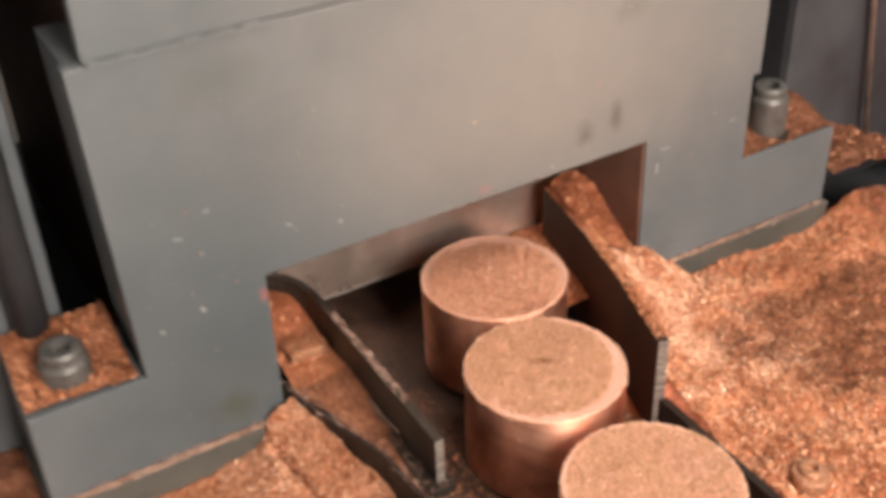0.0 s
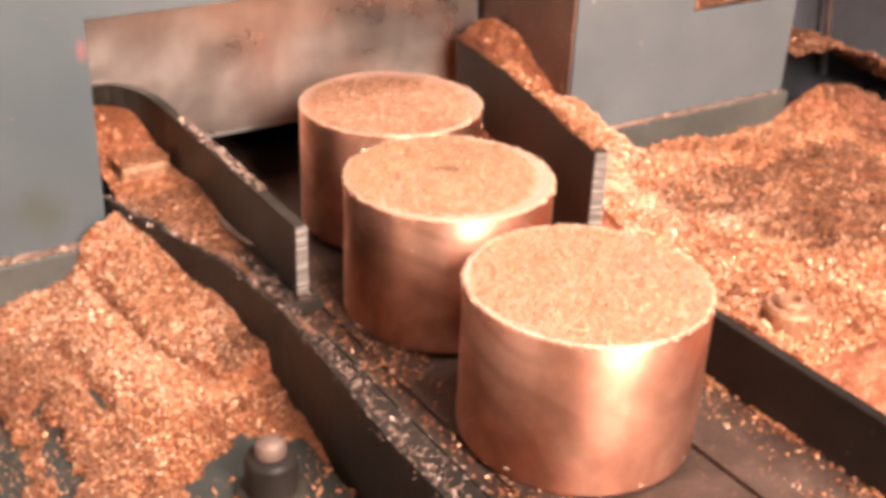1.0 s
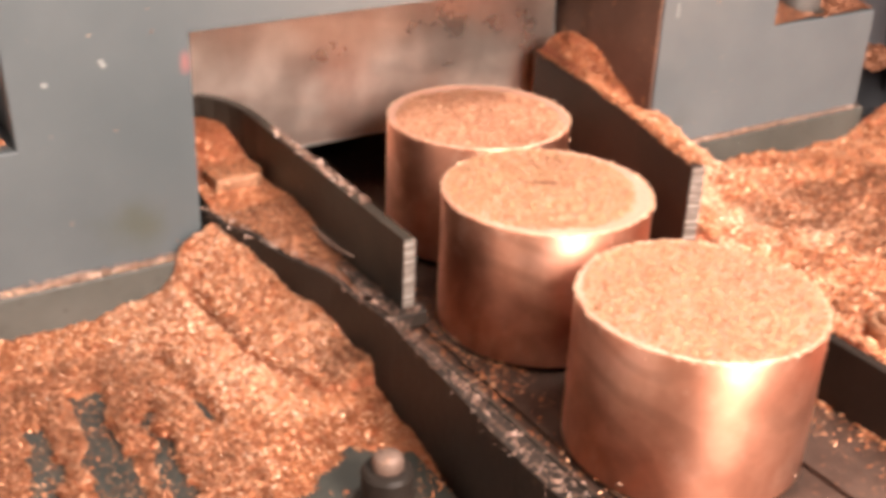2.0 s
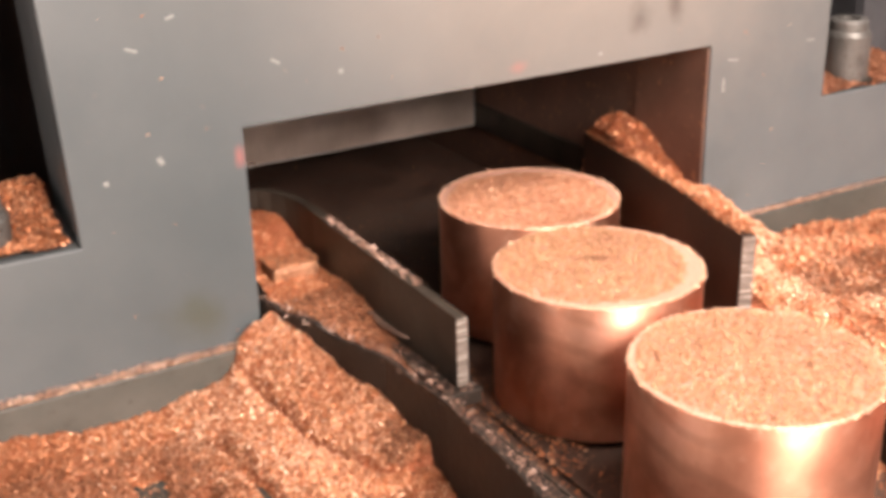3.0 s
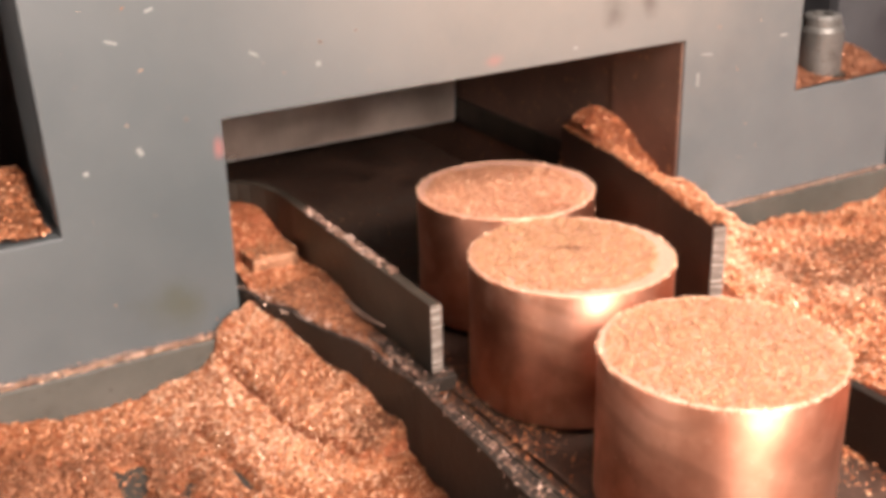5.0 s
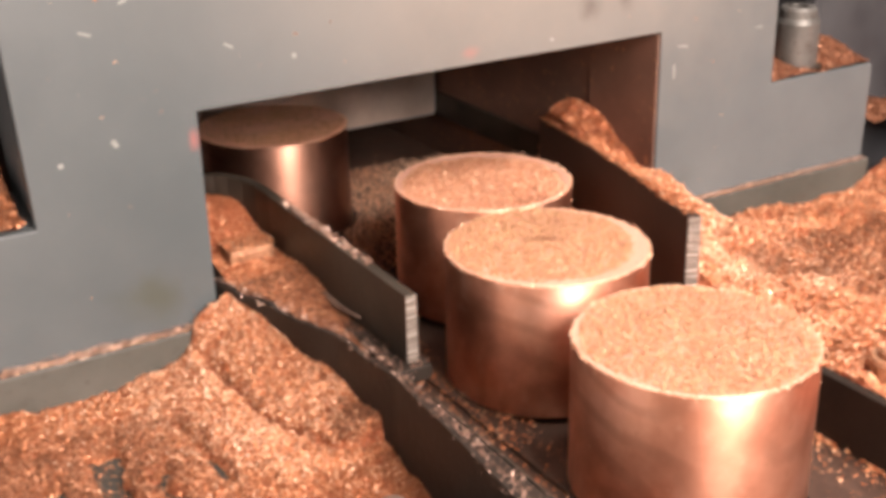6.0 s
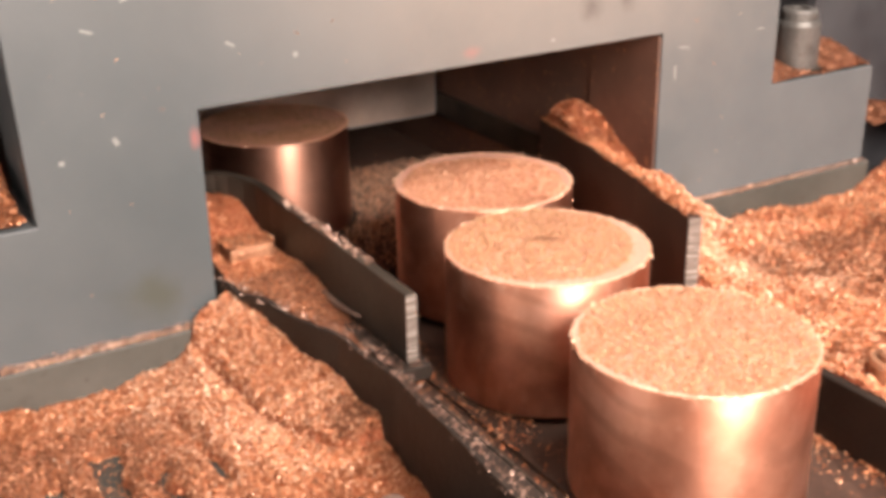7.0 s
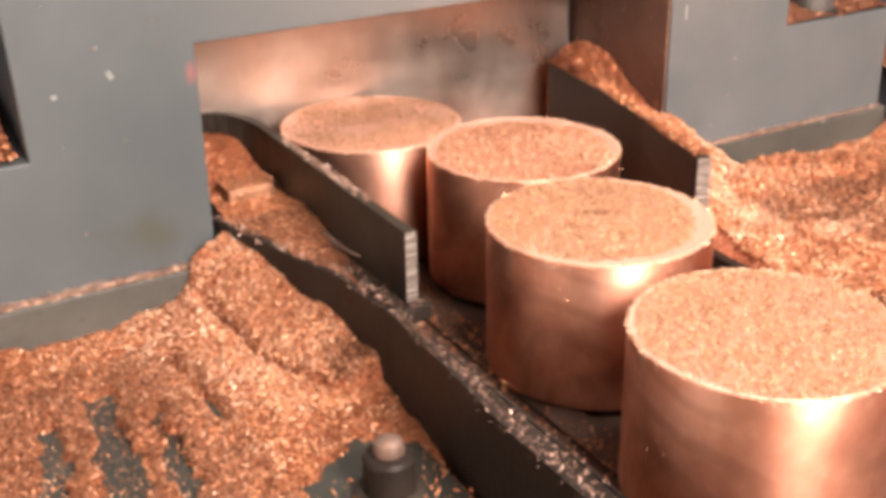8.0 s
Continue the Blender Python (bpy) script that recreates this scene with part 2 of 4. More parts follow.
def slab(outline, y0, y1, bevel=0.0):
    """A plate of the given x, z outline, from y0 to y1."""
    bm = bmesh.new()
    face = bm.faces.new([bm.verts.new((x, y0, z)) for x, z in outline])
    new_faces = bmesh.ops.extrude_face_region(bm, geom=[face])
    bmesh.ops.translate(bm, vec=(0, y1 - y0, 0), verts=[g for g in new_faces["geom"] if isinstance(g, bmesh.types.BMVert)])
    if bevel:
        bmesh.ops.bevel(bm, geom=list(bm.edges), offset=bevel, segments=2, affect="EDGES", profile=0.6)
    return bm


def strip_wall(line, thick, z0, tops, bevel=0.002):
    """An upright plate along a line of x, y points, thick to the line's right, with a top height at each point."""
    bm = bmesh.new()
    rows = []
    for i, (x, y) in enumerate(line):
        a, b = line[max(i - 1, 0)], line[min(i + 1, len(line) - 1)]
        d = Vector((b[0] - a[0], b[1] - a[1])).normalized()
        n = Vector((d.y, -d.x)) * thick
        rows.append([bm.verts.new(p) for p in ((x, y, z0), (x, y, tops[i]), (x + n.x, y + n.y, tops[i]), (x + n.x, y + n.y, z0))])
    for r, s in zip(rows, rows[1:]):
        for k in range(4):
            bm.faces.new((r[k], r[(k + 1) % 4], s[(k + 1) % 4], s[k]))
    bm.faces.new(rows[0])
    bm.faces.new(rows[-1][::-1])
    if bevel:
        sharp = [e for e in bm.edges if len(e.link_faces) == 2 and e.calc_face_angle(0) > 0.6]
        bmesh.ops.bevel(bm, geom=sharp, offset=bevel, segments=2, affect="EDGES")
    return bm


def lathe(profile, steps=48, x=0.0, y=0.0):
    """A turned solid from radius, height pairs, closed at both ends."""
    bm = bmesh.new()
    rings = [[bm.verts.new((x + r * math.cos(2 * math.pi * k / steps), y + r * math.sin(2 * math.pi * k / steps), z)) for k in range(steps)] for r, z in profile]
    for a, b in zip(rings, rings[1:]):
        for k in range(steps):
            bm.faces.new((a[k], a[(k + 1) % steps], b[(k + 1) % steps], b[k]))
    bm.faces.new(rings[0][::-1])
    bm.faces.new(rings[-1])
    return bm


def tube(points, radius, steps=10):
    bm = bmesh.new()
    rings = []
    for i, p in enumerate(points):
        a, b = Vector(points[max(i - 1, 0)]), Vector(points[min(i + 1, len(points) - 1)])
        q = (b - a).to_track_quat("Z", "Y")
        r = radius[i] if isinstance(radius, (list, tuple)) else radius
        rings.append([bm.verts.new(Vector(p) + q @ Vector((r * math.cos(2 * math.pi * k / steps), r * math.sin(2 * math.pi * k / steps), 0))) for k in range(steps)])
    for a, b in zip(rings, rings[1:]):
        for k in range(steps):
            bm.faces.new((a[k], a[(k + 1) % steps], b[(k + 1) % steps], b[k]))
    bm.faces.new(rings[0][::-1])
    bm.faces.new(rings[-1])
    return bm


def ramp01(v, a, b):
    t = np.clip((v - a) / (b - a), 0, 1)
    return t * t * (3 - 2 * t)


_grid = np.random.default_rng(7).random((64, 64))


def bumps(x, y, scale):
    """Smooth value noise from -1 to 1."""
    u, v = np.asarray(x) * scale + 31.7, np.asarray(y) * scale + 17.3
    i, j = np.floor(u).astype(int), np.floor(v).astype(int)
    a, b = u - i, v - j
    a, b = a * a * (3 - 2 * a), b * b * (3 - 2 * b)
    g = lambda p, q: _grid[p % 64, q % 64]
    return 2 * (g(i, j) * (1 - a) * (1 - b) + g(i + 1, j) * a * (1 - b) + g(i, j + 1) * (1 - a) * b + g(i + 1, j + 1) * a * b) - 1


def rough_ground(x, y):
    return 0.006 * bumps(x, y, 14) + 0.004 * bumps(x, y, 33) + 0.0022 * bumps(x, y, 90) + 0.0016 * bumps(x, y, 190)


def heap_mesh(name, x0, x1, y0, y1, step, height, material, parent):
    nx, ny = int((x1 - x0) / step) + 1, int((y1 - y0) / step) + 1
    gx, gy = np.meshgrid(np.linspace(x0, x1, nx), np.linspace(y0, y1, ny))
    gz = height(gx, gy)
    verts = np.stack([gx, gy, gz], -1).reshape(-1, 3)
    idx = np.arange(nx * ny).reshape(ny, nx)
    quads = np.stack([idx[:-1, :-1], idx[:-1, 1:], idx[1:, 1:], idx[1:, :-1]], -1).reshape(-1, 4)
    me = bpy.data.meshes.new(name)
    me.from_pydata(verts.tolist(), [], quads.tolist())
    me.materials.append(material)
    me.shade_smooth()
    ob = new(name, me)
    ob.parent = parent
    return ob


def flakes(name, count, place, size, material, parent, seed, tilt=0.7, kind="stuff", label=""):
    """Small curled chips strewn over a surface; place(rng, n) gives rows of x, y, z."""
    rng = np.random.default_rng(seed)
    at = place(rng, count)
    n = len(at)
    length = rng.uniform(size[0], size[1], n)[:, None]
    width = length * rng.uniform(0.13, 0.42, n)[:, None]
    yaw = rng.uniform(0, 2 * np.pi, n)
    ux = np.stack([np.cos(yaw), np.sin(yaw), rng.normal(0, tilt, n)], -1)
    ux /= np.linalg.norm(ux, axis=1)[:, None]
    rnd = rng.normal(0, tilt, (n, 3)) + (0, 0, 1)
    uy = np.cross(rnd, ux)
    uy /= np.linalg.norm(uy, axis=1)[:, None]
    uz = np.cross(ux, uy)
    curl = length * rng.uniform(-0.05, 0.45, n)[:, None]
    pts = []
    for a, c in ((-0.5, 0), (0.0, 1), (0.5, 0)):
        for b in (-0.5, 0.5):
            pts.append(at + ux * length * a + uy * width * b + uz * curl * c)
    verts = np.stack(pts, 1).reshape(-1, 3)
    base = (np.arange(n) * 6)[:, None]
    quads = np.concatenate([base + [0, 1, 3, 2], base + [2, 3, 5, 4]])
    me = bpy.data.meshes.new(name)
    me.from_pydata(verts.tolist(), [], quads.tolist())
    me.materials.append(material)
    ob = new(name, me)
    ob.parent = parent
    return tagged(ob, label, kind=kind)


# ---- the workshop ----
FLOOR_Z = -0.75


def shell():
    # unseen room, added so its pale faces reflect light onto the press
    tagged(part("floor", box(-3.6, 4.0, -3.6, 4.2, FLOOR_Z - 0.1, FLOOR_Z), CONCRETE), "unseen stained concrete floor, kept pale to bounce light", "floor", kind="structure")
    bm = bmesh.new()
    for x0, x1, y0, y1 in ((-3.6, 0.85, -3.6, 4.2), (2.55, 4.0, -3.6, 4.2), (0.85, 2.55, -3.6, -2.15), (0.85, 2.55, -0.45, 4.2)):
        box(x0, x1, y0, y1, 4.2, 4.3, bm=bm)
    tagged(part("ceiling", bm, WALL), "unseen pale ceiling, open for the roof fill", "ceiling", kind="structure")
    tagged(part("wall_north", box(-3.6, 4.0, 4.0, 4.2, FLOOR_Z, 4.2), BLACK), "dark workshop wall behind the press", "wall", kind="structure")
    tagged(part("wall_east", box(3.8, 4.0, -3.4, 4.0, FLOOR_Z, 4.2), BLACK), "dark workshop side wall", "wall", kind="structure")
    bm = bmesh.new()
    for x0, x1, z0, z1 in ((-3.6, -0.32, FLOOR_Z, 4.2), (0.82, 4.0, FLOOR_Z, 4.2), (-0.32, 0.82, FLOOR_Z, 1.32), (-0.32, 0.82, 2.9, 4.2)):
        box(x0, x1, -3.6, -3.4, z0, z1, bm=bm)
    tagged(part("wall_south", bm, WALL), "unseen pale wall with a high window", "wall", kind="structure")
    bm = bmesh.new()
    for y0, y1, z0, z1 in ((-3.4, -1.85, FLOOR_Z, 4.2), (0.05, 4.0, FLOOR_Z, 4.2), (-1.85, 0.05, FLOOR_Z, 1.4), (-1.85, 0.05, 2.8, 4.2)):
        box(-3.6, -3.4, y0, y1, z0, z1, bm=bm)
    tagged(part("wall_west", bm, WALL), "unseen pale wall with an opening for the side fill", "wall", kind="structure")


shell()

# ---- the press frame ----
OPEN_X, OPEN_Z = 0.69, 0.367


def press_frame():
    f = thing("press_frame", 0.35, 0.06, 0.0, "grey-green painted steel press frame with an opening over the chute", "machine")
    inv = Matrix.Translation((-0.35, -0.06, 0))

    def p(name, bm, mat, parent=f, label="", smooth=False):
        bm.transform(inv)
        return part(name, bm, mat, parent, label, smooth)

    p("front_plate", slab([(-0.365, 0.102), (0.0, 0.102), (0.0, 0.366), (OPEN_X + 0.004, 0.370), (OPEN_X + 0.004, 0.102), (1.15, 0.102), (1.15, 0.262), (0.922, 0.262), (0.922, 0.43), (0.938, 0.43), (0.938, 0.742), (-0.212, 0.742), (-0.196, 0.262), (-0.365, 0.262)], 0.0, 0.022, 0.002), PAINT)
    p("frame_body", slab([(-0.363, 0.102), (-0.003, 0.102), (-0.003, 0.372), (OPEN_X + 0.007, 0.374), (OPEN_X + 0.007, 0.102), (1.148, 0.102), (1.148, 0.260), (0.919, 0.260), (0.919, 0.43), (0.935, 0.43), (0.935, 0.741), (-0.206, 0.741), (-0.190, 0.260), (-0.363, 0.260)], 0.0222, 0.16, 0.002), BLUE_GREY, label="blue-grey body behind the front plate")
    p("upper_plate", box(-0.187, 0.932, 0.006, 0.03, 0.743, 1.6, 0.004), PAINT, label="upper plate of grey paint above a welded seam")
    p("base_plate", box(-0.372, -0.0, -0.012, 0.16, -0.02, 0.100, 0.003), PAINT_OLD, label="stained green base plate under the foot")
    p("base_plate", box(OPEN_X + 0.004, 1.157, -0.012, 0.16, -0.02, 0.100, 0.003), PAINT_OLD, label="stained green base plate under the foot")
    p("side_wall", box(OPEN_X + 0.0018, OPEN_X + 0.04, 0.161, 1.1, -0.02, 1.45), RUST_STEEL, label="brown stained inner wall of the tunnel")
    p("side_wall", box(-0.14, -0.10, 0.161, 1.1, -0.02, 1.45), RUST_STEEL, label="brown stained inner wall of the tunnel")
    # added sheet, colours the jamb brown apart from the front paint
    p("jamb_liner", box(OPEN_X, OPEN_X + 0.0035, 0.004, 0.16, 0.0, 0.366), RUST_STEEL, label="added brown sheet over the jamb of the opening")
    p("wear_strip", box(0.6855, 0.6915, 0.19, 1.09, 0.10, 0.148, 0.001), GUIDE_STEEL, label="worn strip along the tunnel wall")
    # unseen roof and upper body, added to keep light out of the shaft
    p("roof_plate", box(-0.14, OPEN_X + 0.04, 0.161, 1.14, 1.452, 1.48), RUST_STEEL)
    p("upper_body", box(-0.14, OPEN_X + 0.04, 0.1005, 0.1605, 0.745, 1.45), BLUE_GREY)
    p("rear_plate", box(-0.14, OPEN_X + 0.04, 1.102, 1.14, -0.02, 1.45), RUST_STEEL)
    weld = []
    for k in range(30):
        x = -0.185 + k * 0.0085
        weld.append((x, -0.001 + 0.0015 * math.sin(k * 2.1), 0.743 + 0.002 * math.sin(k * 1.3)))
    p("weld_bead", tube(weld, [0.003 + 0.0008 * math.sin(k * 2.7) for k in range(30)], 8), PAINT, label="pale weld bead", smooth=True)
    for x, z, w, t, a in ((-0.115, 0.47, 0.014, 0.003, 20), (0.045, 0.437, 0.012, 0.003, 30), (-0.098, 0.345, 0.010, 0.006, 60), (0.125, 0.415, 0.006, 0.006, 0), (0.735, 0.345, 0.020, 0.0025, 8), (0.885, 0.355, 0.014, 0.0025, 0), (-0.16, 0.33, 0.006, 0.005, 0), (0.72, 0.31, 0.004, 0.02, 0), (-0.07, 0.50, 0.010, 0.003, -20), (0.5, 0.385, 0.006, 0.004, 0)):
        bm = box(-w / 2, w / 2, -0.0006, 0.0, -t / 2, t / 2, 0.0003, segments=1)
        bm.transform(pose(x, 0, z, 0, a, 0))
        p("scratch", bm, SCRATCH, label="pale scratch in the paint")
    for x, y, h in ((1.026, 0.055, 0.100), (-0.292, 0.060, 0.06)):
        t = 0.262 + h
        head = p("cap_screw", lathe([(0.034, 0.262), (0.036, 0.264), (0.036, t - 0.025), (0.033, t - 0.018), (0.031, t - 0.017), (0.030, t - 0.004), (0.027, t), (0.017, t), (0.0165, t - 0.018)], 40, x, y), SCREW_STEEL, label="steel cap screw with a stepped head")
        washer = lathe([(0.044, 0.2622), (0.044, 0.268), (0.037, 0.269)], 40, x, y)
        p("washer", washer, GUIDE_STEEL, head)
    return f


press_frame()


def machine_bed():
    b = thing("machine_bed", 0.35, -0.3, -0.02, "dark oily machine bed under the chip heaps", "machine")
    inv = Matrix.Translation((-0.35, 0.3, 0.02))

    def p(name, bm, mat, label=""):
        bm.transform(inv)
        return part(name, bm, mat, b, label)

    p("body", box(-1.6, 2.2, -1.3, 1.4, FLOOR_Z, -0.022, 0.01), BLACK)
    p("deck", box(-1.3, 0.06, -1.25, -0.0125, -0.02, 0.045, 0.003), DECK_PAINT, "worn green deck plate")
    p("deck", box(0.52, 2.1, -1.25, -0.0125, -0.02, 0.02, 0.003), DECK_PAINT, "worn green deck plate")
    return b


machine_bed()


# ---- the chute ----
RAIL = [(0.066, -1.22), (0.066, -0.56), (0.074, -0.44), (0.080, -0.32), (0.070, -0.206), (0.044, -0.114), (0.020, -0.03), (0.008, 0.02)]
def chute():
    c = thing("billet_chute", 0.29, -0.3, 0.0, "oily dark steel chute with rails on both sides", "chute")
    inv = Matrix.Translation((-0.29, 0.3, 0))

    def p(name, bm, mat, label=""):
        bm.transform(inv)
        return part(name, bm, mat, c, label)

    p("bottom_plate", box(0.093, 0.504, -1.22, 1.05, -0.015, 0.030, 0.001), CHUTE_STEEL)
    torn = [(float(np.interp(y, [q[1] for q in RAIL], [q[0] for q in RAIL])), float(y)) for y in np.concatenate([[-1.22, -0.56, -0.44], np.arange(-0.36, 0.021, 0.009)])]
    tops = [0.147 + 0.0045 * float(bumps(y, 2.0, 60) + 0.6 * bumps(y, 5.0, 130)) * float(ramp01(np.array(y), -0.36, -0.16)) for _, y in torn]
    p("side_rail", strip_wall(torn, -0.006, -0.015, tops), DARK_STEEL, "oily dark rail with a torn edge, bent outwards at the press")
    p("rail_flange", box(0.0925, 0.132, -0.300, 0.16, 0.118, 0.135, 0.002), DARK_STEEL)
    p("rail_ledge", box(0.0928, 0.130, -1.22, -0.301, 0.072, 0.094, 0.003), DARK_STEEL, "dark stained ledge inside the rail")
    p("ledge_edge", box(0.1302, 0.1330, -1.22, -0.301, 0.076, 0.0955, 0.0008), GUIDE_STEEL, "worn edge of the ledge")
    p("side_rail", box(0.5045, 0.518, -1.22, -0.295, -0.015, 0.108, 0.002), DARK_STEEL, "oily dark rail with bright worn edge")
    p("wear_strip", box(0.200, 0.238, -1.22, -0.02, 0.0302, 0.036, 0.0015), CHUTE_STEEL)
    p("wear_strip", box(0.400, 0.436, -1.22, -0.02, 0.0302, 0.036, 0.0015), CHUTE_STEEL)
    p("tunnel_floor", box(0.5045, 0.684, 0.165, 1.05, -0.015, 0.028, 0.001), CHUTE_STEEL)
    p("tunnel_floor", box(-0.098, 0.0925, 0.222, 1.05, -0.015, 0.028, 0.001), CHUTE_STEEL)
    p("stop_block", box(0.038, 0.100, 0.045, 0.088, 0.10, 0.166, 0.007), DUSTY_STEEL, "small worn steel block")
    return c


chute()


def guides():
    g = thing("guide_plate", 0.12, -0.28, 0.136, "upright oiled steel guide plate with a curved tail", "guide", "guide plates of the chute")
    line = [(0.12, -0.288), (0.12, -0.2), (0.12, -0.1), (0.12, 0.0), (0.12, 0.08), (0.117, 0.12), (0.110, 0.15), (0.098, 0.178), (0.082, 0.198), (0.06, 0.208), (-0.02, 0.215)]
    bm = strip_wall(line, -0.012, 0.136, [0.217] * 4 + [0.219, 0.221, 0.222, 0.222, 0.222, 0.221, 0.22])
    bm.transform(Matrix.Translation((-0.12, 0.28, -0.136)))
    part("plate", bm, GUIDE_STEEL, g, smooth=False)
    bm = tube([(0.1070, -0.045, 0.153), (0.1052, -0.062, 0.1475), (0.1045, -0.082, 0.1440), (0.1043, -0.105, 0.1430), (0.1043, -0.13, 0.1433), (0.1050, -0.155, 0.1452), (0.1066, -0.182, 0.1495)], [0.0012, 0.0030, 0.0040, 0.0044, 0.0042, 0.0032, 0.0012], 10)
    bm.transform(Matrix.Translation((-0.12, 0.28, -0.136)))
    part("worn_lip", bm, HEAD_STEEL, g, "scooped worn lip along the plate's foot", True)
    bm = box(0.1075, 0.1205, -0.2905, -0.2885, 0.138, 0.216, 0.0006)
    bm.transform(Matrix.Translation((-0.12, 0.28, -0.136)))
    part("sawn_end", bm, SAWN_END, g, "bright sawn end of the plate")
    g = thing("guide_plate", 0.505, -0.285, 0.02, "upright dark steel guide plate heaped with copper chips", "guide", "guide plates of the chute")
    line = [(0.620, 0.195), (0.606, 0.12), (0.590, 0.04), (0.553, -0.12), (0.526, -0.2), (0.498, -0.286)]
    bm = strip_wall(line, -0.016, 0.031, [0.208, 0.210, 0.212, 0.214, 0.216, 0.222])
    bm.transform(Matrix.Translation((-0.505, 0.285, -0.02)))
    part("plate", bm, BROWN_BLACK, g)
    bm = strip_wall([(0.4984, -0.2868), (0.4976, -0.2888)], -0.0158, 0.031, [0.221, 0.221], 0)
    bm.transform(Matrix.Translation((-0.505, 0.285, -0.02)))
    part("sawn_end", bm, SAWN_END, g, "bright sawn end of the plate")


guides()


def deck_screws():
    s = thing("deck_screw", -0.003, -0.457, 0.046, "oily dark screw with a bright domed head on the deck", "screw", "deck screws")
    part("washer", lathe([(0.033, 0.0), (0.033, 0.004), (0.031, 0.005), (0.026, 0.005)], 36), GUIDE_STEEL, s)
    part("collar", lathe([(0.0245, 0.0052), (0.0245, 0.038), (0.022, 0.042), (0.016, 0.043)], 36), DARK_STEEL, s)
    part("head", lathe([(0.0145, 0.0435), (0.0145, 0.050), (0.0130, 0.055), (0.009, 0.058), (0.004, 0.059)], 36), HEAD_STEEL, s, "dull domed head")
    s = thing("deck_screw", 0.576, -0.541, 0.044, "flat steel screw head sunk among copper chips", "screw", "deck screws")
    part("collar", lathe([(0.028, 0.0), (0.028, 0.074), (0.025, 0.079), (0.019, 0.079)], 36), DUSTY_STEEL, s)
    part("head", lathe([(0.018, 0.0795), (0.018, 0.084), (0.0155, 0.087), (0.009, 0.087), (0.0085, 0.078)], 36), DUSTY_STEEL, s)


deck_screws()


# ---- the pusher ----
def pusher():
    p = thing("pusher", 0.3, 0.0, 0.06, "smeared bright steel pusher plate behind the billets", "machine part")
    part("plate", box(-0.38, 0.38, 0.0, 0.03, 0.047, 0.42, 0.002), PLATE_STEEL, p)
    part("edge_bar", box(0.3802, 0.384, 0.001, 0.029, 0.049, 0.42, 0.0006), EDGE_STEEL, p, "bright worn edge of the plate")
    part("bottom_edge", box(-0.379, 0.379, -0.0016, 0.012, 0.0440, 0.0476, 0.0005), EDGE_STEEL, p, "bright worn lower edge of the plate")
    part("ram", box(-0.1, 0.1, 0.0302, 0.42, 0.10, 0.26, 0.004), GUIDE_STEEL, p)
    return p


PUSHER = pusher()

# ---- copper billets ----
R, H = 0.1215, 0.165


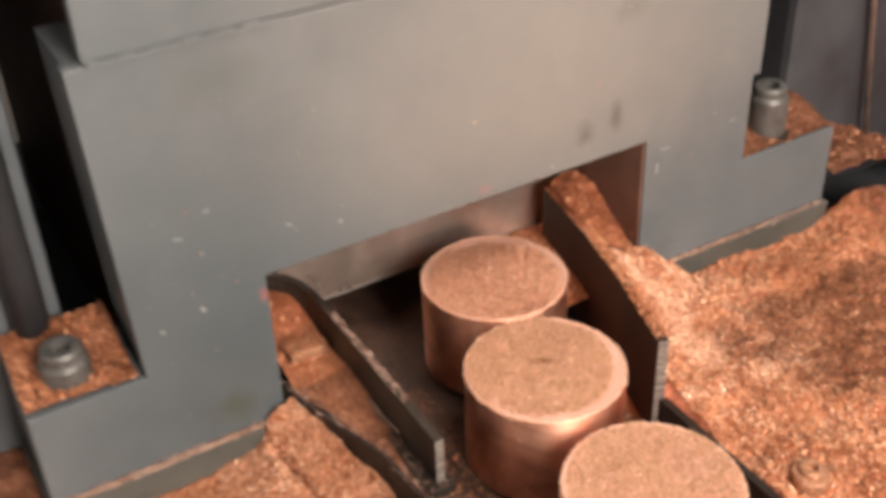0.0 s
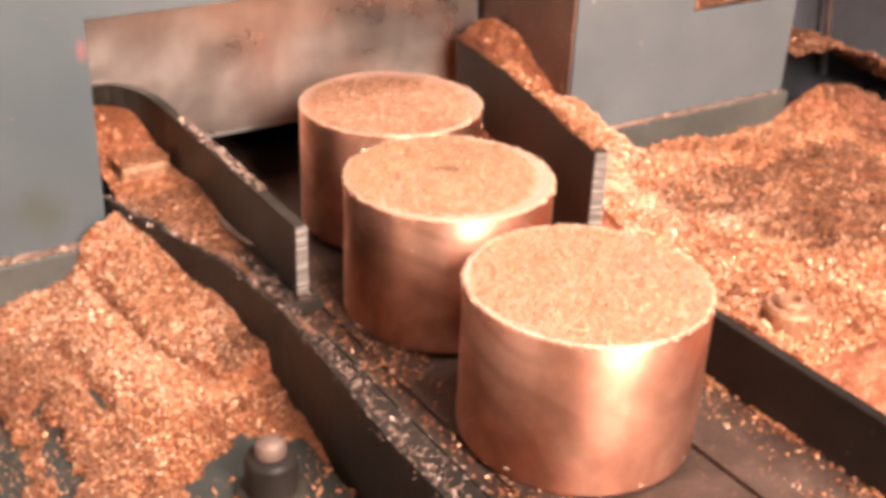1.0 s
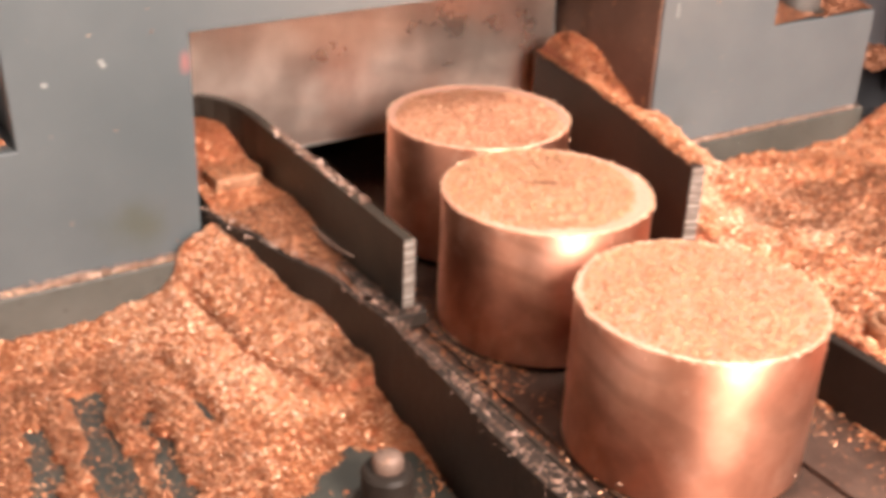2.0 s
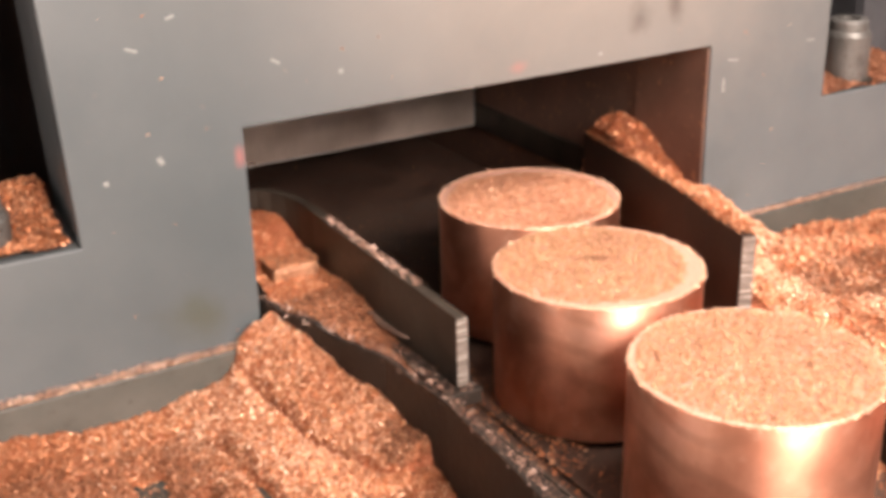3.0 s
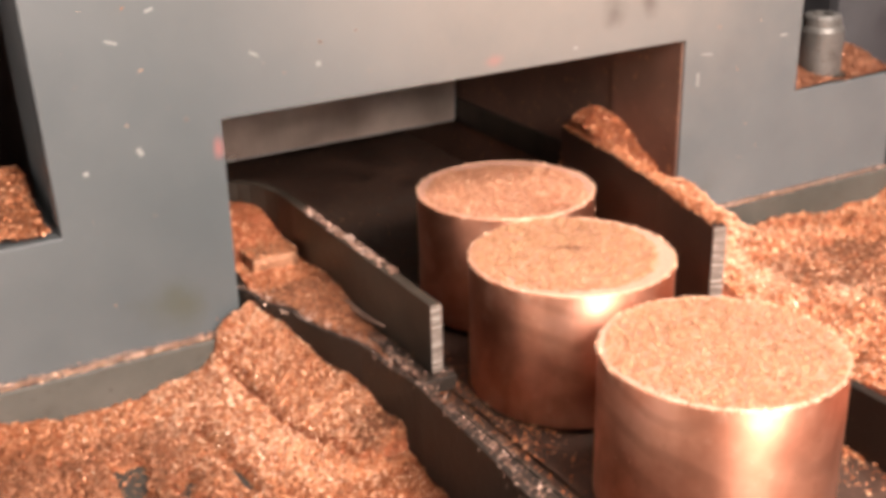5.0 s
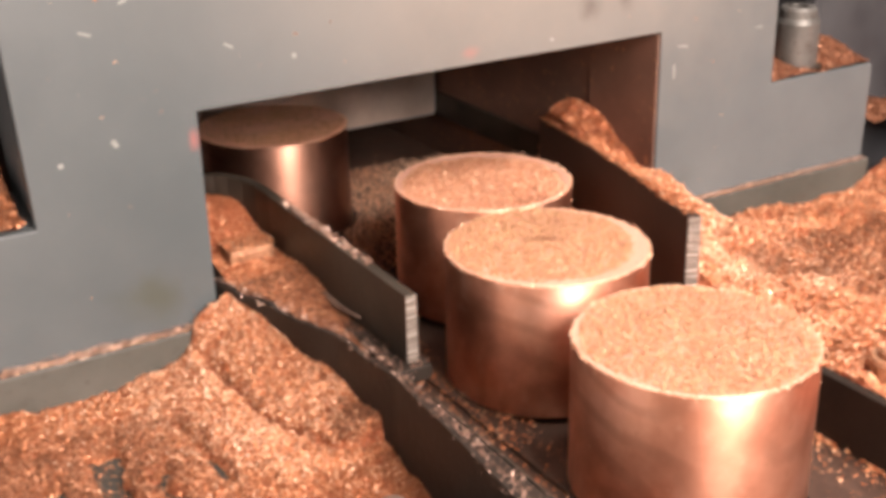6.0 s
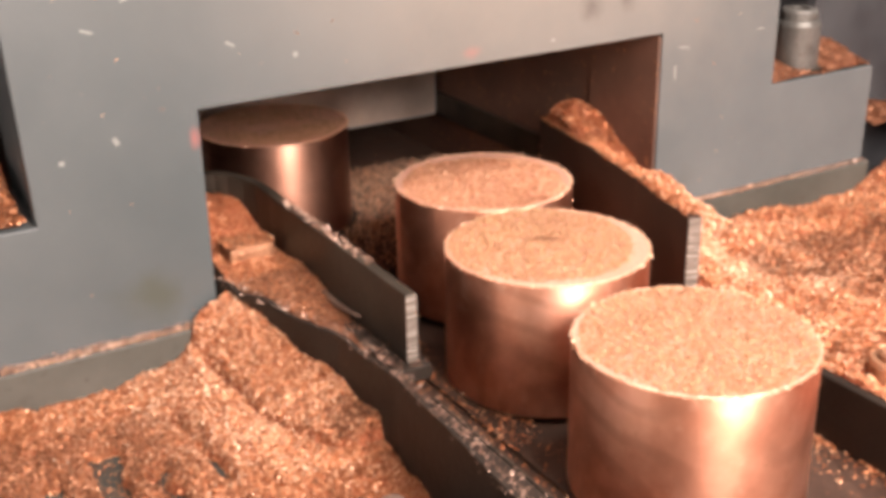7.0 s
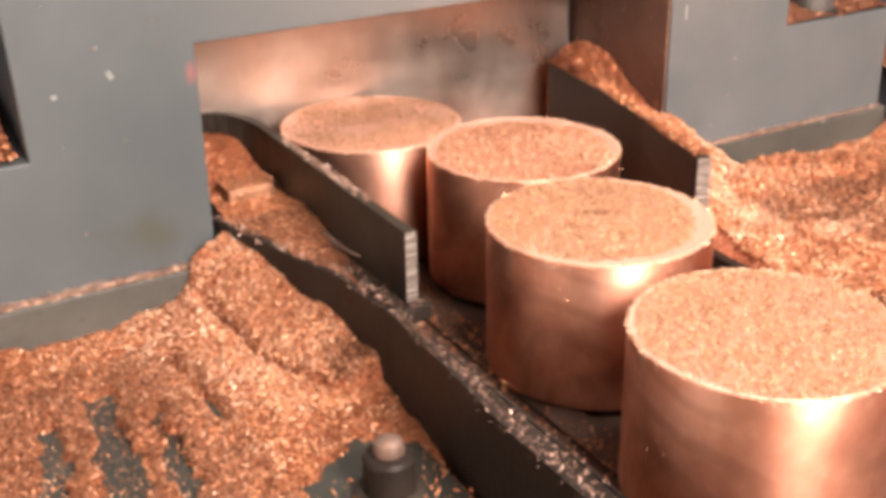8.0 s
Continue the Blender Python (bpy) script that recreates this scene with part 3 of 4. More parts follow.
def billet(label, cover, seed, turn, off, reach, side=COPPER_SIDE, loose=TOP_CHIPS):
    """A billet whose chips lie in a ragged disc of the given reach round off, which leaves a bare crescent of the sawn face."""
    b = thing("copper_billet", 0, 0, 0, label, "billet", "copper billets in the chute")
    part("body", lathe([(R - 0.0025, 0.0), (R, 0.0025), (R, H - 0.0016), (R - 0.0006, H - 0.0005), (R - 0.0014, H)], 96), side, b, smooth=False)
    for poly in b.children[0].data.polygons:
        poly.use_smooth = abs(poly.normal.z) < 0.5
    part("rim", lathe([(R - 0.0040, H + 0.0010), (R - 0.0034, H + 0.0016), (R - 0.0020, H + 0.0016), (R - 0.0010, H + 0.0008)], 72), COPPER_RIM, b, "bright clean rim of the sawn face")
    part("sawn_face", lathe([(R - 0.0015, H + 0.0001), (R - 0.0017, H + 0.0006), (R - 0.004, H + 0.0012)], 72), COPPER_CUT, b, "pale freshly sawn top face")
    c, k = math.cos(math.radians(turn)), math.sin(math.radians(turn))
    ox, oy = c * off[0] + k * off[1], c * off[1] - k * off[0]

    def place(rng, n):
        a, r = rng.uniform(0, 2 * np.pi, n), np.sqrt(rng.random(n)) * (R - 0.003)
        x, y = r * np.cos(a), r * np.sin(a)
        edge = np.hypot(x - ox, y - oy) + 0.005 * bumps(x + seed, y, 24) + 0.003 * bumps(x, y + seed, 80) + rng.normal(0, 0.002, n)
        thin = bumps(x + seed, y - seed, 18) + 0.6 * bumps(x, y + seed, 50) + rng.normal(0, 0.4, n)
        keep = (edge < reach) & (thin > -1.6 * cover)
        pile = np.clip((reach - edge) / 0.02, 0, 1)
        return np.stack([x, y, H + 0.0016 + (0.001 + 0.0028 * pile) * rng.random(n)], -1)[keep]

    flakes("chip_layer", int(15000 * cover) + 4000, place, (0.0016, 0.0042), loose, b, seed, 0.45, label="fine copper chips lying on the top")

    if turn == 40:
        # dark chips paint the shade of a small dent in the top
        def pit(rng, n):
            u, v = rng.normal(0, 0.011, n), rng.normal(0, 0.0035, n)
            return np.stack([0.010 + 0.21 * u + 0.98 * v, 0.006 - 0.98 * u + 0.21 * v, H + 0.004 + rng.random(n) * 0.001], -1)

        flakes("oily_smear", 190, pit, (0.002, 0.004), OILY_AND_SHADED_CHIPS, b, seed + 3, 0.12, label="dark chips painting the shade of a dent")

    def rim(rng, n):
        a = rng.uniform(0, 2 * np.pi, n)
        r = R + rng.normal(-0.0004, 0.0009, n)
        ragged = 1.0 + 0.8 * bumps(6 * np.cos(a) + seed, 6 * np.sin(a), 1.0)
        return np.stack([r * np.cos(a), r * np.sin(a), H + 0.0004 + rng.normal(0, 0.0012, n) * ragged], -1)

    flakes("burr", 800, rim, (0.0014, 0.0040), PALE_CHIPS, b, seed + 9, 0.8, label="ragged burr round the rim")

    def smear(rng, n):
        a = rng.uniform(0, 2 * np.pi, n)
        return np.stack([(R + 0.0008) * np.cos(a), (R + 0.0008) * np.sin(a), H * rng.random(n) ** 2.2], -1)

    flakes("clinging_chips", 36, smear, (0.0014, 0.0042), PALE_CHIPS, b, seed + 15, 0.6, label="single chips clinging to the turned side")
    return b


BILLETS = [
    billet("bright copper billet with a pale sawn top and thin chips", 0.75, 11, 0, (0.001, -0.003), 0.1190, loose=PALE_TOP_CHIPS),
    billet("copper billet whose top is half covered with chips", 0.85, 23, 40, (-0.0045, 0.0075), 0.1110, loose=PALE_TOP_CHIPS),
    billet("copper billet with a chip-covered top beside the guide", 1.0, 37, 80, (-0.0075, -0.0105), 0.1115),
    billet("copper billet with painted shade that drops before the pusher plate", 0.3, 51, 0, (0.0, 0.0), 0.117, SHADED_COPPER, PALE_TOP_CHIPS),
]


# ---- copper chips ----
CREST_Y = [0.0, 0.036, 0.10, 0.169, 0.234, 0.294]
CREST_Z = [0.139, 0.131, 0.123, 0.112, 0.104, 0.094]
CRACK_Y = [0.0, 0.047, 0.105, 0.175, 0.232, 0.272, 0.289, 0.300]
CRACK_X = [-0.045, -0.037, -0.027, -0.018, 0.003, 0.019, 0.044, 0.09]


def left_height(x, y):
    """The heap on the deck beside the left rail."""
    foot = np.interp(x, [-1.3, -0.5, -0.37, -0.27, -0.2, -0.136, -0.065, -0.03, 0.0, 0.06], [0.1, 0.1, 0.075, 0.05, 0.05, 0.05, 0.064, 0.09, 0.128, 0.10])
    flat = 0.052 + 0.016 * ramp01(x, -0.18, -0.05) - 0.012 * ramp01(-y, 0.4, 0.75)
    near = ramp01(-y, 0.02, 0.13)
    z = foot * (1 - near) + flat * near
    # the slumped lobe along the rail, with a steep rounded front
    edge = np.interp(-y, CRACK_Y, CRACK_X)
    lobe = ramp01(x - edge + 0.004 * bumps(x, y, 40), -0.001, 0.006) * ramp01(-y, -0.02, 0.012) * (1 - ramp01(-y, 0.292, 0.306))
    under = np.interp(-y, [0, 0.05, 0.127, 0.31], [0.10, 0.070, 0.062, 0.050])
    crest = np.interp(-y, CREST_Y, CREST_Z)
    crest = under + (crest - under) * (1 - 0.22 * ramp01(-y, 0.05, 0.15))
    rail = np.interp(-y, [0, 0.03, 0.114, 0.206, 0.32, 0.44], [0.012, 0.02, 0.044, 0.07, 0.08, 0.074])
    side = np.clip((x - edge) / np.maximum(rail - edge, 0.02), 0, 1)
    rise = np.sin(0.5 * np.pi * side) ** 0.85
    crest = crest * rise + np.minimum(crest, under + 0.009) * (1 - rise)
    z = np.minimum(z, under + 0.004) * (1 - lobe) + crest * lobe
    z = z - 0.012 * np.exp(-(((x - edge + 0.001) / 0.0028) ** 2)) * ramp01(-y, 0.03, 0.06) * (1 - ramp01(-y, 0.31, 0.33))
    # a furrow in the middle of the heap
    z = z - 0.016 * np.exp(-(((x + 0.098 + 0.10 * (y + 0.2)) / 0.010) ** 2)) * ramp01(-y, 0.1, 0.14) * (1 - ramp01(-y, 0.24, 0.3))
    # bare stripes of the deck
    ragged = 0.009 * bumps(x, y, 34) + 0.006 * bumps(x, y, 95)
    for cx, a, b, w in ((-0.262, 0.17, 0.5, 0.020), (-0.205, 0.135, 0.6, 0.023), (-0.152, 0.20, 0.46, 0.017)):
        across = (x - cx - 0.12 * (y + 0.25) + ragged) / (w * (0.75 + 0.35 * bumps(x * 0.3 + cx, y, 17)))
        ends = ramp01(-y + 1.6 * ragged, a - 0.02, a + 0.06) * (1 - ramp01(-y + ragged, b - 0.08, b + 0.05))
        z = z - 0.037 * np.exp(-np.minimum(across ** 4, 40.0)) * ends
    # swept clean round the screw and along the rail
    z = z - 0.06 * np.exp(-((((x + 0.0) / 0.078) ** 2 + ((y + 0.49) / 0.085) ** 2) ** 2))
    z = z - 0.05 * ramp01(-y, 0.42, 0.56) * ramp01(x, -0.09, 0.0)
    return z + 0.004 * bumps(x, y, 8) + rough_ground(x, y)


def right_height(x, y):
    """The heap on the deck beside the right rail and guide."""
    foot = np.interp(x, [0.5, 0.6, 0.69, 0.745, 0.8, 0.9, 1.12, 1.2, 1.3, 1.45, 2.2], [0.215, 0.19, 0.15, 0.098, 0.056, 0.045, 0.045, 0.09, 0.085, 0.035, 0.03])
    gx = np.interp(-y, [0, 0.12, 0.29, 0.4], [0.58, 0.556, 0.503, 0.503])
    side = 0.078 + 0.024 * (1 - ramp01(x, 0.6, 0.85)) + 0.095 * (1 - ramp01(x - gx, 0.0, 0.16)) * (1 - ramp01(-y, 0.1, 0.42)) - 0.04 * ramp01(x, 1.0, 1.4)
    near = ramp01(-y, 0.01, 0.14)
    z = foot * (1 - near) + side * near
    z = z - 0.010 * np.exp(-((((x - 0.92) / 0.2) ** 2 + ((y + 0.22) / 0.1) ** 2)))
    z = z - 0.012 * np.exp(-((((x - 0.585) / 0.05) ** 2 + ((y + 0.55) / 0.05) ** 2) ** 2))
    z = z + 0.010 * bumps(x, y, 7)
    inside = np.interp(-y, [0, 0.12, 0.2, 0.286, 0.2861, 0.4], [0.588, 0.560, 0.533, 0.506, 0.0, 0.0])
    return np.where(x < inside, 0.02, z + rough_ground(x + 3, y) * 1.7)


def tunnel_height(x, y):
    """Chips packed between the right guide and the wall of the tunnel."""
    gx = np.interp(y, [-0.12, 0.04, 0.20, 0.30], [0.556, 0.590, 0.622, 0.64])
    across = np.clip((x - gx) / np.maximum(OPEN_X - gx, 0.02), 0, 1)
    z = 0.222 + 0.016 * ramp01(y, 0.03, 0.16) * np.sin(np.pi * np.clip(across, 0, 1)) - (0.075 * across) * (1 - ramp01(y, -0.02, 0.16))
    z = z - 0.16 * ramp01(y, 0.17, 0.235)
    return z + rough_ground(x + 5, y) * 0.8


def pocket_height(x, y):
    """Chips between the left guide, the rail and the jamb."""
    z = 0.150 + 0.04 * ramp01(y, 0.08, 0.17)
    z = z - 0.03 * (1 - ramp01(x, 0.0, 0.05)) * (1 - ramp01(y, -0.02, 0.06))
    return z + rough_ground(x + 8, y) * 0.6


def back_height(x, y):
    return 0.04 + 0.13 * (1 - ramp01(x, 1.22, 1.6)) + rough_ground(x + 2, y) * 1.5


def chip_heap(label, x0, x1, y0, y1, step, height, count, size, seed, focus=None, bed=CHIP_BED, loose=CHIPS):
    h = thing("chip_heap", (x0 + x1) / 2, (y0 + y1) / 2, 0.0, label, "copper chips", kind="stuff")
    h.location = (0, 0, 0)
    heap_mesh("packed_chips", x0, x1, y0, y1, step, height, bed, h)
    fx0, fx1, fy0, fy1 = focus or (x0, x1, y0, y1)

    def place(rng, n):
        x, y = rng.uniform(fx0, fx1, n), rng.uniform(fy0, fy1, n)
        return np.stack([x, y, height(x, y) + rng.random(n) * 0.002], -1)

    flakes("loose_chips", count, place, size, loose, h, seed, 0.6, "stuff")
    return h


def left_heap(x, y):
    rail = np.interp(-y, [0, 0.03, 0.114, 0.206, 0.32, 0.44, 0.56], [0.013, 0.02, 0.044, 0.07, 0.08, 0.074, 0.066])
    return np.where(x > rail + 0.004, 0.02, left_height(x, y))


chip_heap("heap of bright copper chips on the green deck", -1.28, 0.082, -1.2, -0.0125, 0.005, left_heap, 150000, (0.0024, 0.0055), 101, (-0.46, 0.079, -0.62, -0.0125), DULL_BED, DULL_CHIPS)
def right_heap(x, y):
    return np.where((x < 0.5195) & (y < -0.292), 0.02, right_height(x, y))


chip_heap("heap of bright copper chips beside the guide plate", 0.5065, 2.05, -1.2, -0.0125, 0.005, right_heap, 150000, (0.0026, 0.0065), 102, (0.507, 1.25, -0.62, -0.0125), CHIP_BED, BRIGHT_CHIPS)
chip_heap("ridge of copper chips packed behind the guide plate", 0.52, OPEN_X - 0.001, -0.0125, 0.26, 0.004, lambda x, y: np.where(x < np.interp(y, [-0.12, 0.04, 0.3], [0.560, 0.594, 0.643]), 0.1, tunnel_height(x, y)), 5000, (0.004, 0.010), 103)
chip_heap("copper chips caught between guide plate and jamb", 0.022, 0.1195, -0.0125, 0.195, 0.004, pocket_height, 8000, (0.002, 0.005), 104, None, DULL_BED)
def flange_height(x, y):
    rail = np.interp(-y, [-0.02, 0.03, 0.114, 0.206, 0.32, 0.44, 0.56, 0.9], [0.018, 0.028, 0.052, 0.078, 0.088, 0.082, 0.074, 0.074])
    z = 0.126 + 0.024 * ramp01(y, -0.22, -0.05) - 0.006 * ramp01(-y, 0.2, 0.28) - 0.030 * ramp01(-y, 0.255, 0.29) - 0.25 * (x - 0.08) * ramp01(-y, 0.255, 0.29) + rough_ground(x + 8, y) * 0.8
    return np.where(x < rail, 0.03, z)


chip_heap("copper chips strewn along the rail flange", 0.02, 0.1195, -0.9, -0.0125, 0.003, flange_height, 6000, (0.0015, 0.004), 105, (0.02, 0.1195, -0.26, -0.0125), OILY_AND_SHADED_BED)
chip_heap("copper chips on the foot of the press", 0.924, 1.148, 0.004, 0.158, 0.005, lambda x, y: 0.266 + 0.026 * ramp01(y, 0.01, 0.1) + rough_ground(x + 11, y) * 0.6, 5500, (0.003, 0.007), 106, None, OILY_AND_SHADED_BED, OILY_AND_SHADED_CHIPS)
chip_heap("copper chips on the foot of the press", -0.363, -0.206, 0.004, 0.158, 0.005, lambda x, y: 0.272 + 0.03 * ramp01(y, 0.02, 0.14) + rough_ground(x + 11, y) * 0.8, 4500, (0.003, 0.007), 107, None, OILY_AND_SHADED_BED, DULL_CHIPS)
# this heap's brown bed and chips put the shadow behind the foot into colour
chip_heap("heap of copper chips behind the press foot, browned as shade", 1.159, 2.05, -0.0125, 0.159, 0.008, back_height, 9000, (0.004, 0.010), 108, None, OILY_AND_SHADED_BED, OILY_AND_SHADED_CHIPS)
chip_heap("brown heap of copper chips beside the press foot", -1.28, -0.374, -0.0125, 0.179, 0.01, lambda x, y: 0.08 + 0.08 * ramp01(-x, 0.4, 0.6) + rough_ground(x + 2, y) * 1.5, 6000, (0.004, 0.010), 109, None, OILY_AND_SHADED_BED, OILY_AND_SHADED_CHIPS)


def strewn(label, count, place, size, seed, material=CHIPS):
    ob = flakes("strewn_chips", count, place, size, material, None, seed, 0.5, "stuff", label)
    return tagged(ob, category="copper chips")


def along(x0, x1, y0, y1, z, bias=1.0):
    def place(rng, n):
        x, y = x0 + (x1 - x0) * rng.random(n) ** bias, rng.uniform(y0, y1, n)
        keep = bumps(x, y, 22) + rng.normal(0, 0.5, n) > 0.05
        return np.stack([x, y, np.full(n, z) + rng.random(n) * 0.003], -1)[keep]

    return place


strewn("copper chips strewn over the chute bottom", 5000, along(0.11, 0.245, -0.9, 0.0, 0.037, 0.8), (0.002, 0.006), 201)
strewn("copper chips strewn over the chute bottom", 9000, along(0.503, 0.42, -1.0, -0.2, 0.031, 2.6), (0.002, 0.006), 202)
strewn("sparse chips on the black tunnel floor", 260, along(0.14, 0.68, 0.05, 0.8, 0.031), (0.002, 0.005), 203)


def fallen(rng, n):
    x, y = rng.normal(0.46, 0.12, n), rng.normal(0.41, 0.17, n)
    keep = (np.hypot(x - 0.27, y - 0.445) > 0.128) & (x < 0.675) & (y < 0.61) & (y > 0.16)
    return np.stack([x, y, 0.0315 + 0.006 * rng.random(n) ** 2], -1)[keep]


FALLEN = strewn("copper chips that drop with the billet", 24000, fallen, (0.002, 0.006), 221, PALE_CHIPS)
strewn("dark brown chips at the front of the slumped lobe", 1500, lambda rng, n: (lambda x, y: np.stack([x, y, left_heap(x, y) + 0.002 + rng.random(n) * 0.002], -1))(rng.normal(0.050, 0.012, n), rng.normal(-0.270, 0.013, n)), (0.003, 0.006), 207, OILY_AND_SHADED_CHIPS)
strewn("sparse copper chips over the bare deck stripes", 4500, lambda rng, n: np.stack([rng.uniform(-0.32, -0.12, n), rng.uniform(-0.6, -0.13, n), 0.046 + rng.random(n) * 0.002], -1), (0.0015, 0.004), 208, DULL_CHIPS)
def stuck(rng, n):
    x, z = rng.uniform(-0.18, 0.9, n), rng.uniform(0.12, 0.7, n)
    keep = (z > 0.39) | (x < -0.01) | (x > 0.71)
    return np.stack([x, np.full(n, -0.0008), z], -1)[keep]


def rail_top(rng, n):
    y = rng.uniform(-0.75, 0.02, n)
    x = np.interp(y, [p[1] for p in RAIL], [p[0] for p in RAIL]) + rng.normal(0.003, 0.006, n)
    clump = np.clip(0.5 + 0.9 * bumps(y, y * 0.5 + 3, 26) + 0.5 * bumps(y, y + 9, 70), 0.05, 1.4)
    return np.stack([x - 0.003 * clump, y, 0.1465 + rng.random(n) * 0.011 * clump * np.interp(y, [-0.5, -0.1], [0.4, 1.0])], -1)


strewn("copper chips hanging on the rail's top edge", 1100, rail_top, (0.0016, 0.0042), 212, PINK_CHIPS)


def guide_edge(rng, n):
    y = rng.uniform(-0.285, 0.19, n)
    x = np.interp(y, [-0.286, -0.2, -0.12, 0.04, 0.12, 0.195], [0.498, 0.526, 0.553, 0.590, 0.606, 0.620]) + rng.uniform(-0.002, 0.02, n)
    z = np.interp(y, [-0.286, -0.2, 0.195], [0.222, 0.216, 0.208])
    return np.stack([x, y, z + rng.random(n) * 0.008], -1)


strewn("copper chips hanging on the guide plate's edge", 2600, guide_edge, (0.002, 0.007), 213)


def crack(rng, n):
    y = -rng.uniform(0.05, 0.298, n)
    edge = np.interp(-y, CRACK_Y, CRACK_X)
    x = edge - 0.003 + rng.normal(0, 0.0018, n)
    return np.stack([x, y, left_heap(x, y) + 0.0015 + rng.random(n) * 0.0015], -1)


# brown flakes paint the crack's shadow as a dark line
strewn("dark chips that paint the shadow in the heap's crack", 3400, crack, (0.002, 0.004), 214, OILY_AND_SHADED_CHIPS)
def over(height, x0, x1, y0, y1, lift=0.003):
    def place(rng, n):
        x, y = rng.uniform(x0, x1, n), rng.uniform(y0, y1, n)
        z = height(x, y)
        keep = z > 0.047
        return np.stack([x, y, z + lift * rng.random(n) + 0.001], -1)[keep]

    return place


# pale flakes put the heaps' sparkle into colour
strewn("pale chips that paint glints over the heap on the deck", 6000, over(left_heap, -0.24, 0.07, -0.6, -0.014), (0.002, 0.004), 215, PALE_CHIPS)
strewn("pale chips that paint glints over the heap beside the guide", 6500, over(right_heap, 0.51, 0.86, -0.6, -0.014), (0.002, 0.006), 216, PALE_CHIPS)
strewn("coarse bright chips over the heap beside the guide", 9000, over(right_heap, 0.51, 0.95, -0.6, -0.014), (0.004, 0.008), 217, BRIGHT_CHIPS)
# brown flakes paint the shade in gaps between chips
strewn("brown chips that paint dark gaps in the heap beside the guide", 9000, over(right_heap, 0.51, 1.2, -0.6, -0.014), (0.003, 0.006), 218, OILY_AND_SHADED_CHIPS)
strewn("brown chips that paint dark gaps in the heap on the deck", 5000, over(left_heap, -0.46, 0.07, -0.6, -0.014), (0.002, 0.0045), 219, OILY_AND_SHADED_CHIPS)
strewn("oily brown chips over the rail flange", 7000, over(flange_height, 0.03, 0.1195, -0.30, -0.014), (0.0018, 0.004), 222, OILY_AND_SHADED_CHIPS)
# brown chips paint the darker shading of the heap's outer left
strewn("brown chips that paint shade over the thin outer heap", 56000, lambda rng, n: (lambda x, y: np.stack([x, y, left_heap(x, y) + 0.001 + 0.003 * rng.random(n)], -1)[left_heap(x, y) > 0.046])(rng.uniform(-0.46, -0.08, n), -0.62 + 0.5 * rng.random(n) ** 1.6), (0.002, 0.005), 220, OILY_AND_SHADED_CHIPS)


def flange_litter(rng, n):
    y = rng.uniform(-0.9, -0.16, n)
    x = 0.078 + 0.054 * rng.random(n) ** 1.7
    keep = bumps(x, y, 28) + 0.6 * bumps(x, y + 3, 70) + rng.normal(0, 0.35, n) > 0.3
    z = np.where(y > -0.301, np.where(x > 0.092, 0.1358, 0.122), np.maximum(flange_height(x, y), 0.0945))
    return np.stack([x, y, z + 0.003 * rng.random(n)], -1)[keep]


strewn("pinkish chips scattered over the dark rail flange", 4200, flange_litter, (0.0014, 0.0042), 227, PINK_CHIPS)
strewn("bright copper chips over the slumped lobe", 9000, over(left_heap, -0.05, 0.076, -0.305, -0.014), (0.002, 0.005), 228, BRIGHT_CHIPS)
strewn("pale copper chips over the slumped lobe", 3000, over(left_heap, -0.05, 0.076, -0.31, -0.014), (0.002, 0.004), 229, PALE_CHIPS)
strewn("copper chips down the blunt front of the lobe", 3500, over(left_heap, 0.0, 0.08, -0.312, -0.284), (0.002, 0.005), 230, CHIPS)
strewn("pale chips along the base seam", 420, lambda rng, n: np.stack([rng.uniform(-0.37, 0.0, n), rng.uniform(-0.0128, -0.006, n), 0.101 + 0.006 * rng.random(n)], -1), (0.002, 0.0045), 231, PALE_CHIPS)
strewn("pale chips along the base seam", 260, lambda rng, n: np.stack([0.69 + 0.3 * rng.random(n) ** 1.3, rng.uniform(-0.0128, -0.006, n), 0.101 + 0.005 * rng.random(n)], -1), (0.002, 0.0045), 232, PALE_CHIPS)
strewn("further brown chips over the outer heap", 34000, over(left_heap, -0.46, -0.13, -0.62, -0.1, 0.004), (0.0025, 0.005), 233, OILY_AND_SHADED_CHIPS)
strewn("pale specks sticking to the painted press front", 110, stuck, (0.0015, 0.006), 209, TOP_CHIPS)


def tone_drift(height, x0, x1, y0, y1, level):
    """Chips in drifts, denser on higher ground; pale paints lit bumps, brown shaded hollows."""
    def place(rng, n):
        x, y = rng.uniform(x0, x1, n), rng.uniform(y0, y1, n)
        z = height(x, y)
        keep = (z > 0.05) & (bumps(x + 2, y, 11) + 0.7 * bumps(x, y + 4, 30) + rng.normal(0, 0.3, n) > level)
        return np.stack([x, y, z + 0.001 + 0.003 * rng.random(n)], -1)[keep]

    return place


strewn("pale copper chips that paint lit drifts beside the guide", 42000, tone_drift(right_heap, 0.51, 0.80, -0.34, -0.014, -0.1), (0.002, 0.006), 223, PALE_CHIPS)
strewn("pale copper chips that paint the heap's lit bumps", 9000, tone_drift(left_heap, -0.15, 0.06, -0.42, -0.014, 0.15), (0.002, 0.0045), 224, PALE_CHIPS)
strewn("brown copper chips that paint the heap's shaded hollows", 12000, tone_drift(left_heap, -0.46, 0.06, -0.6, -0.014, 0.35), (0.002, 0.0045), 225, OILY_AND_SHADED_CHIPS)


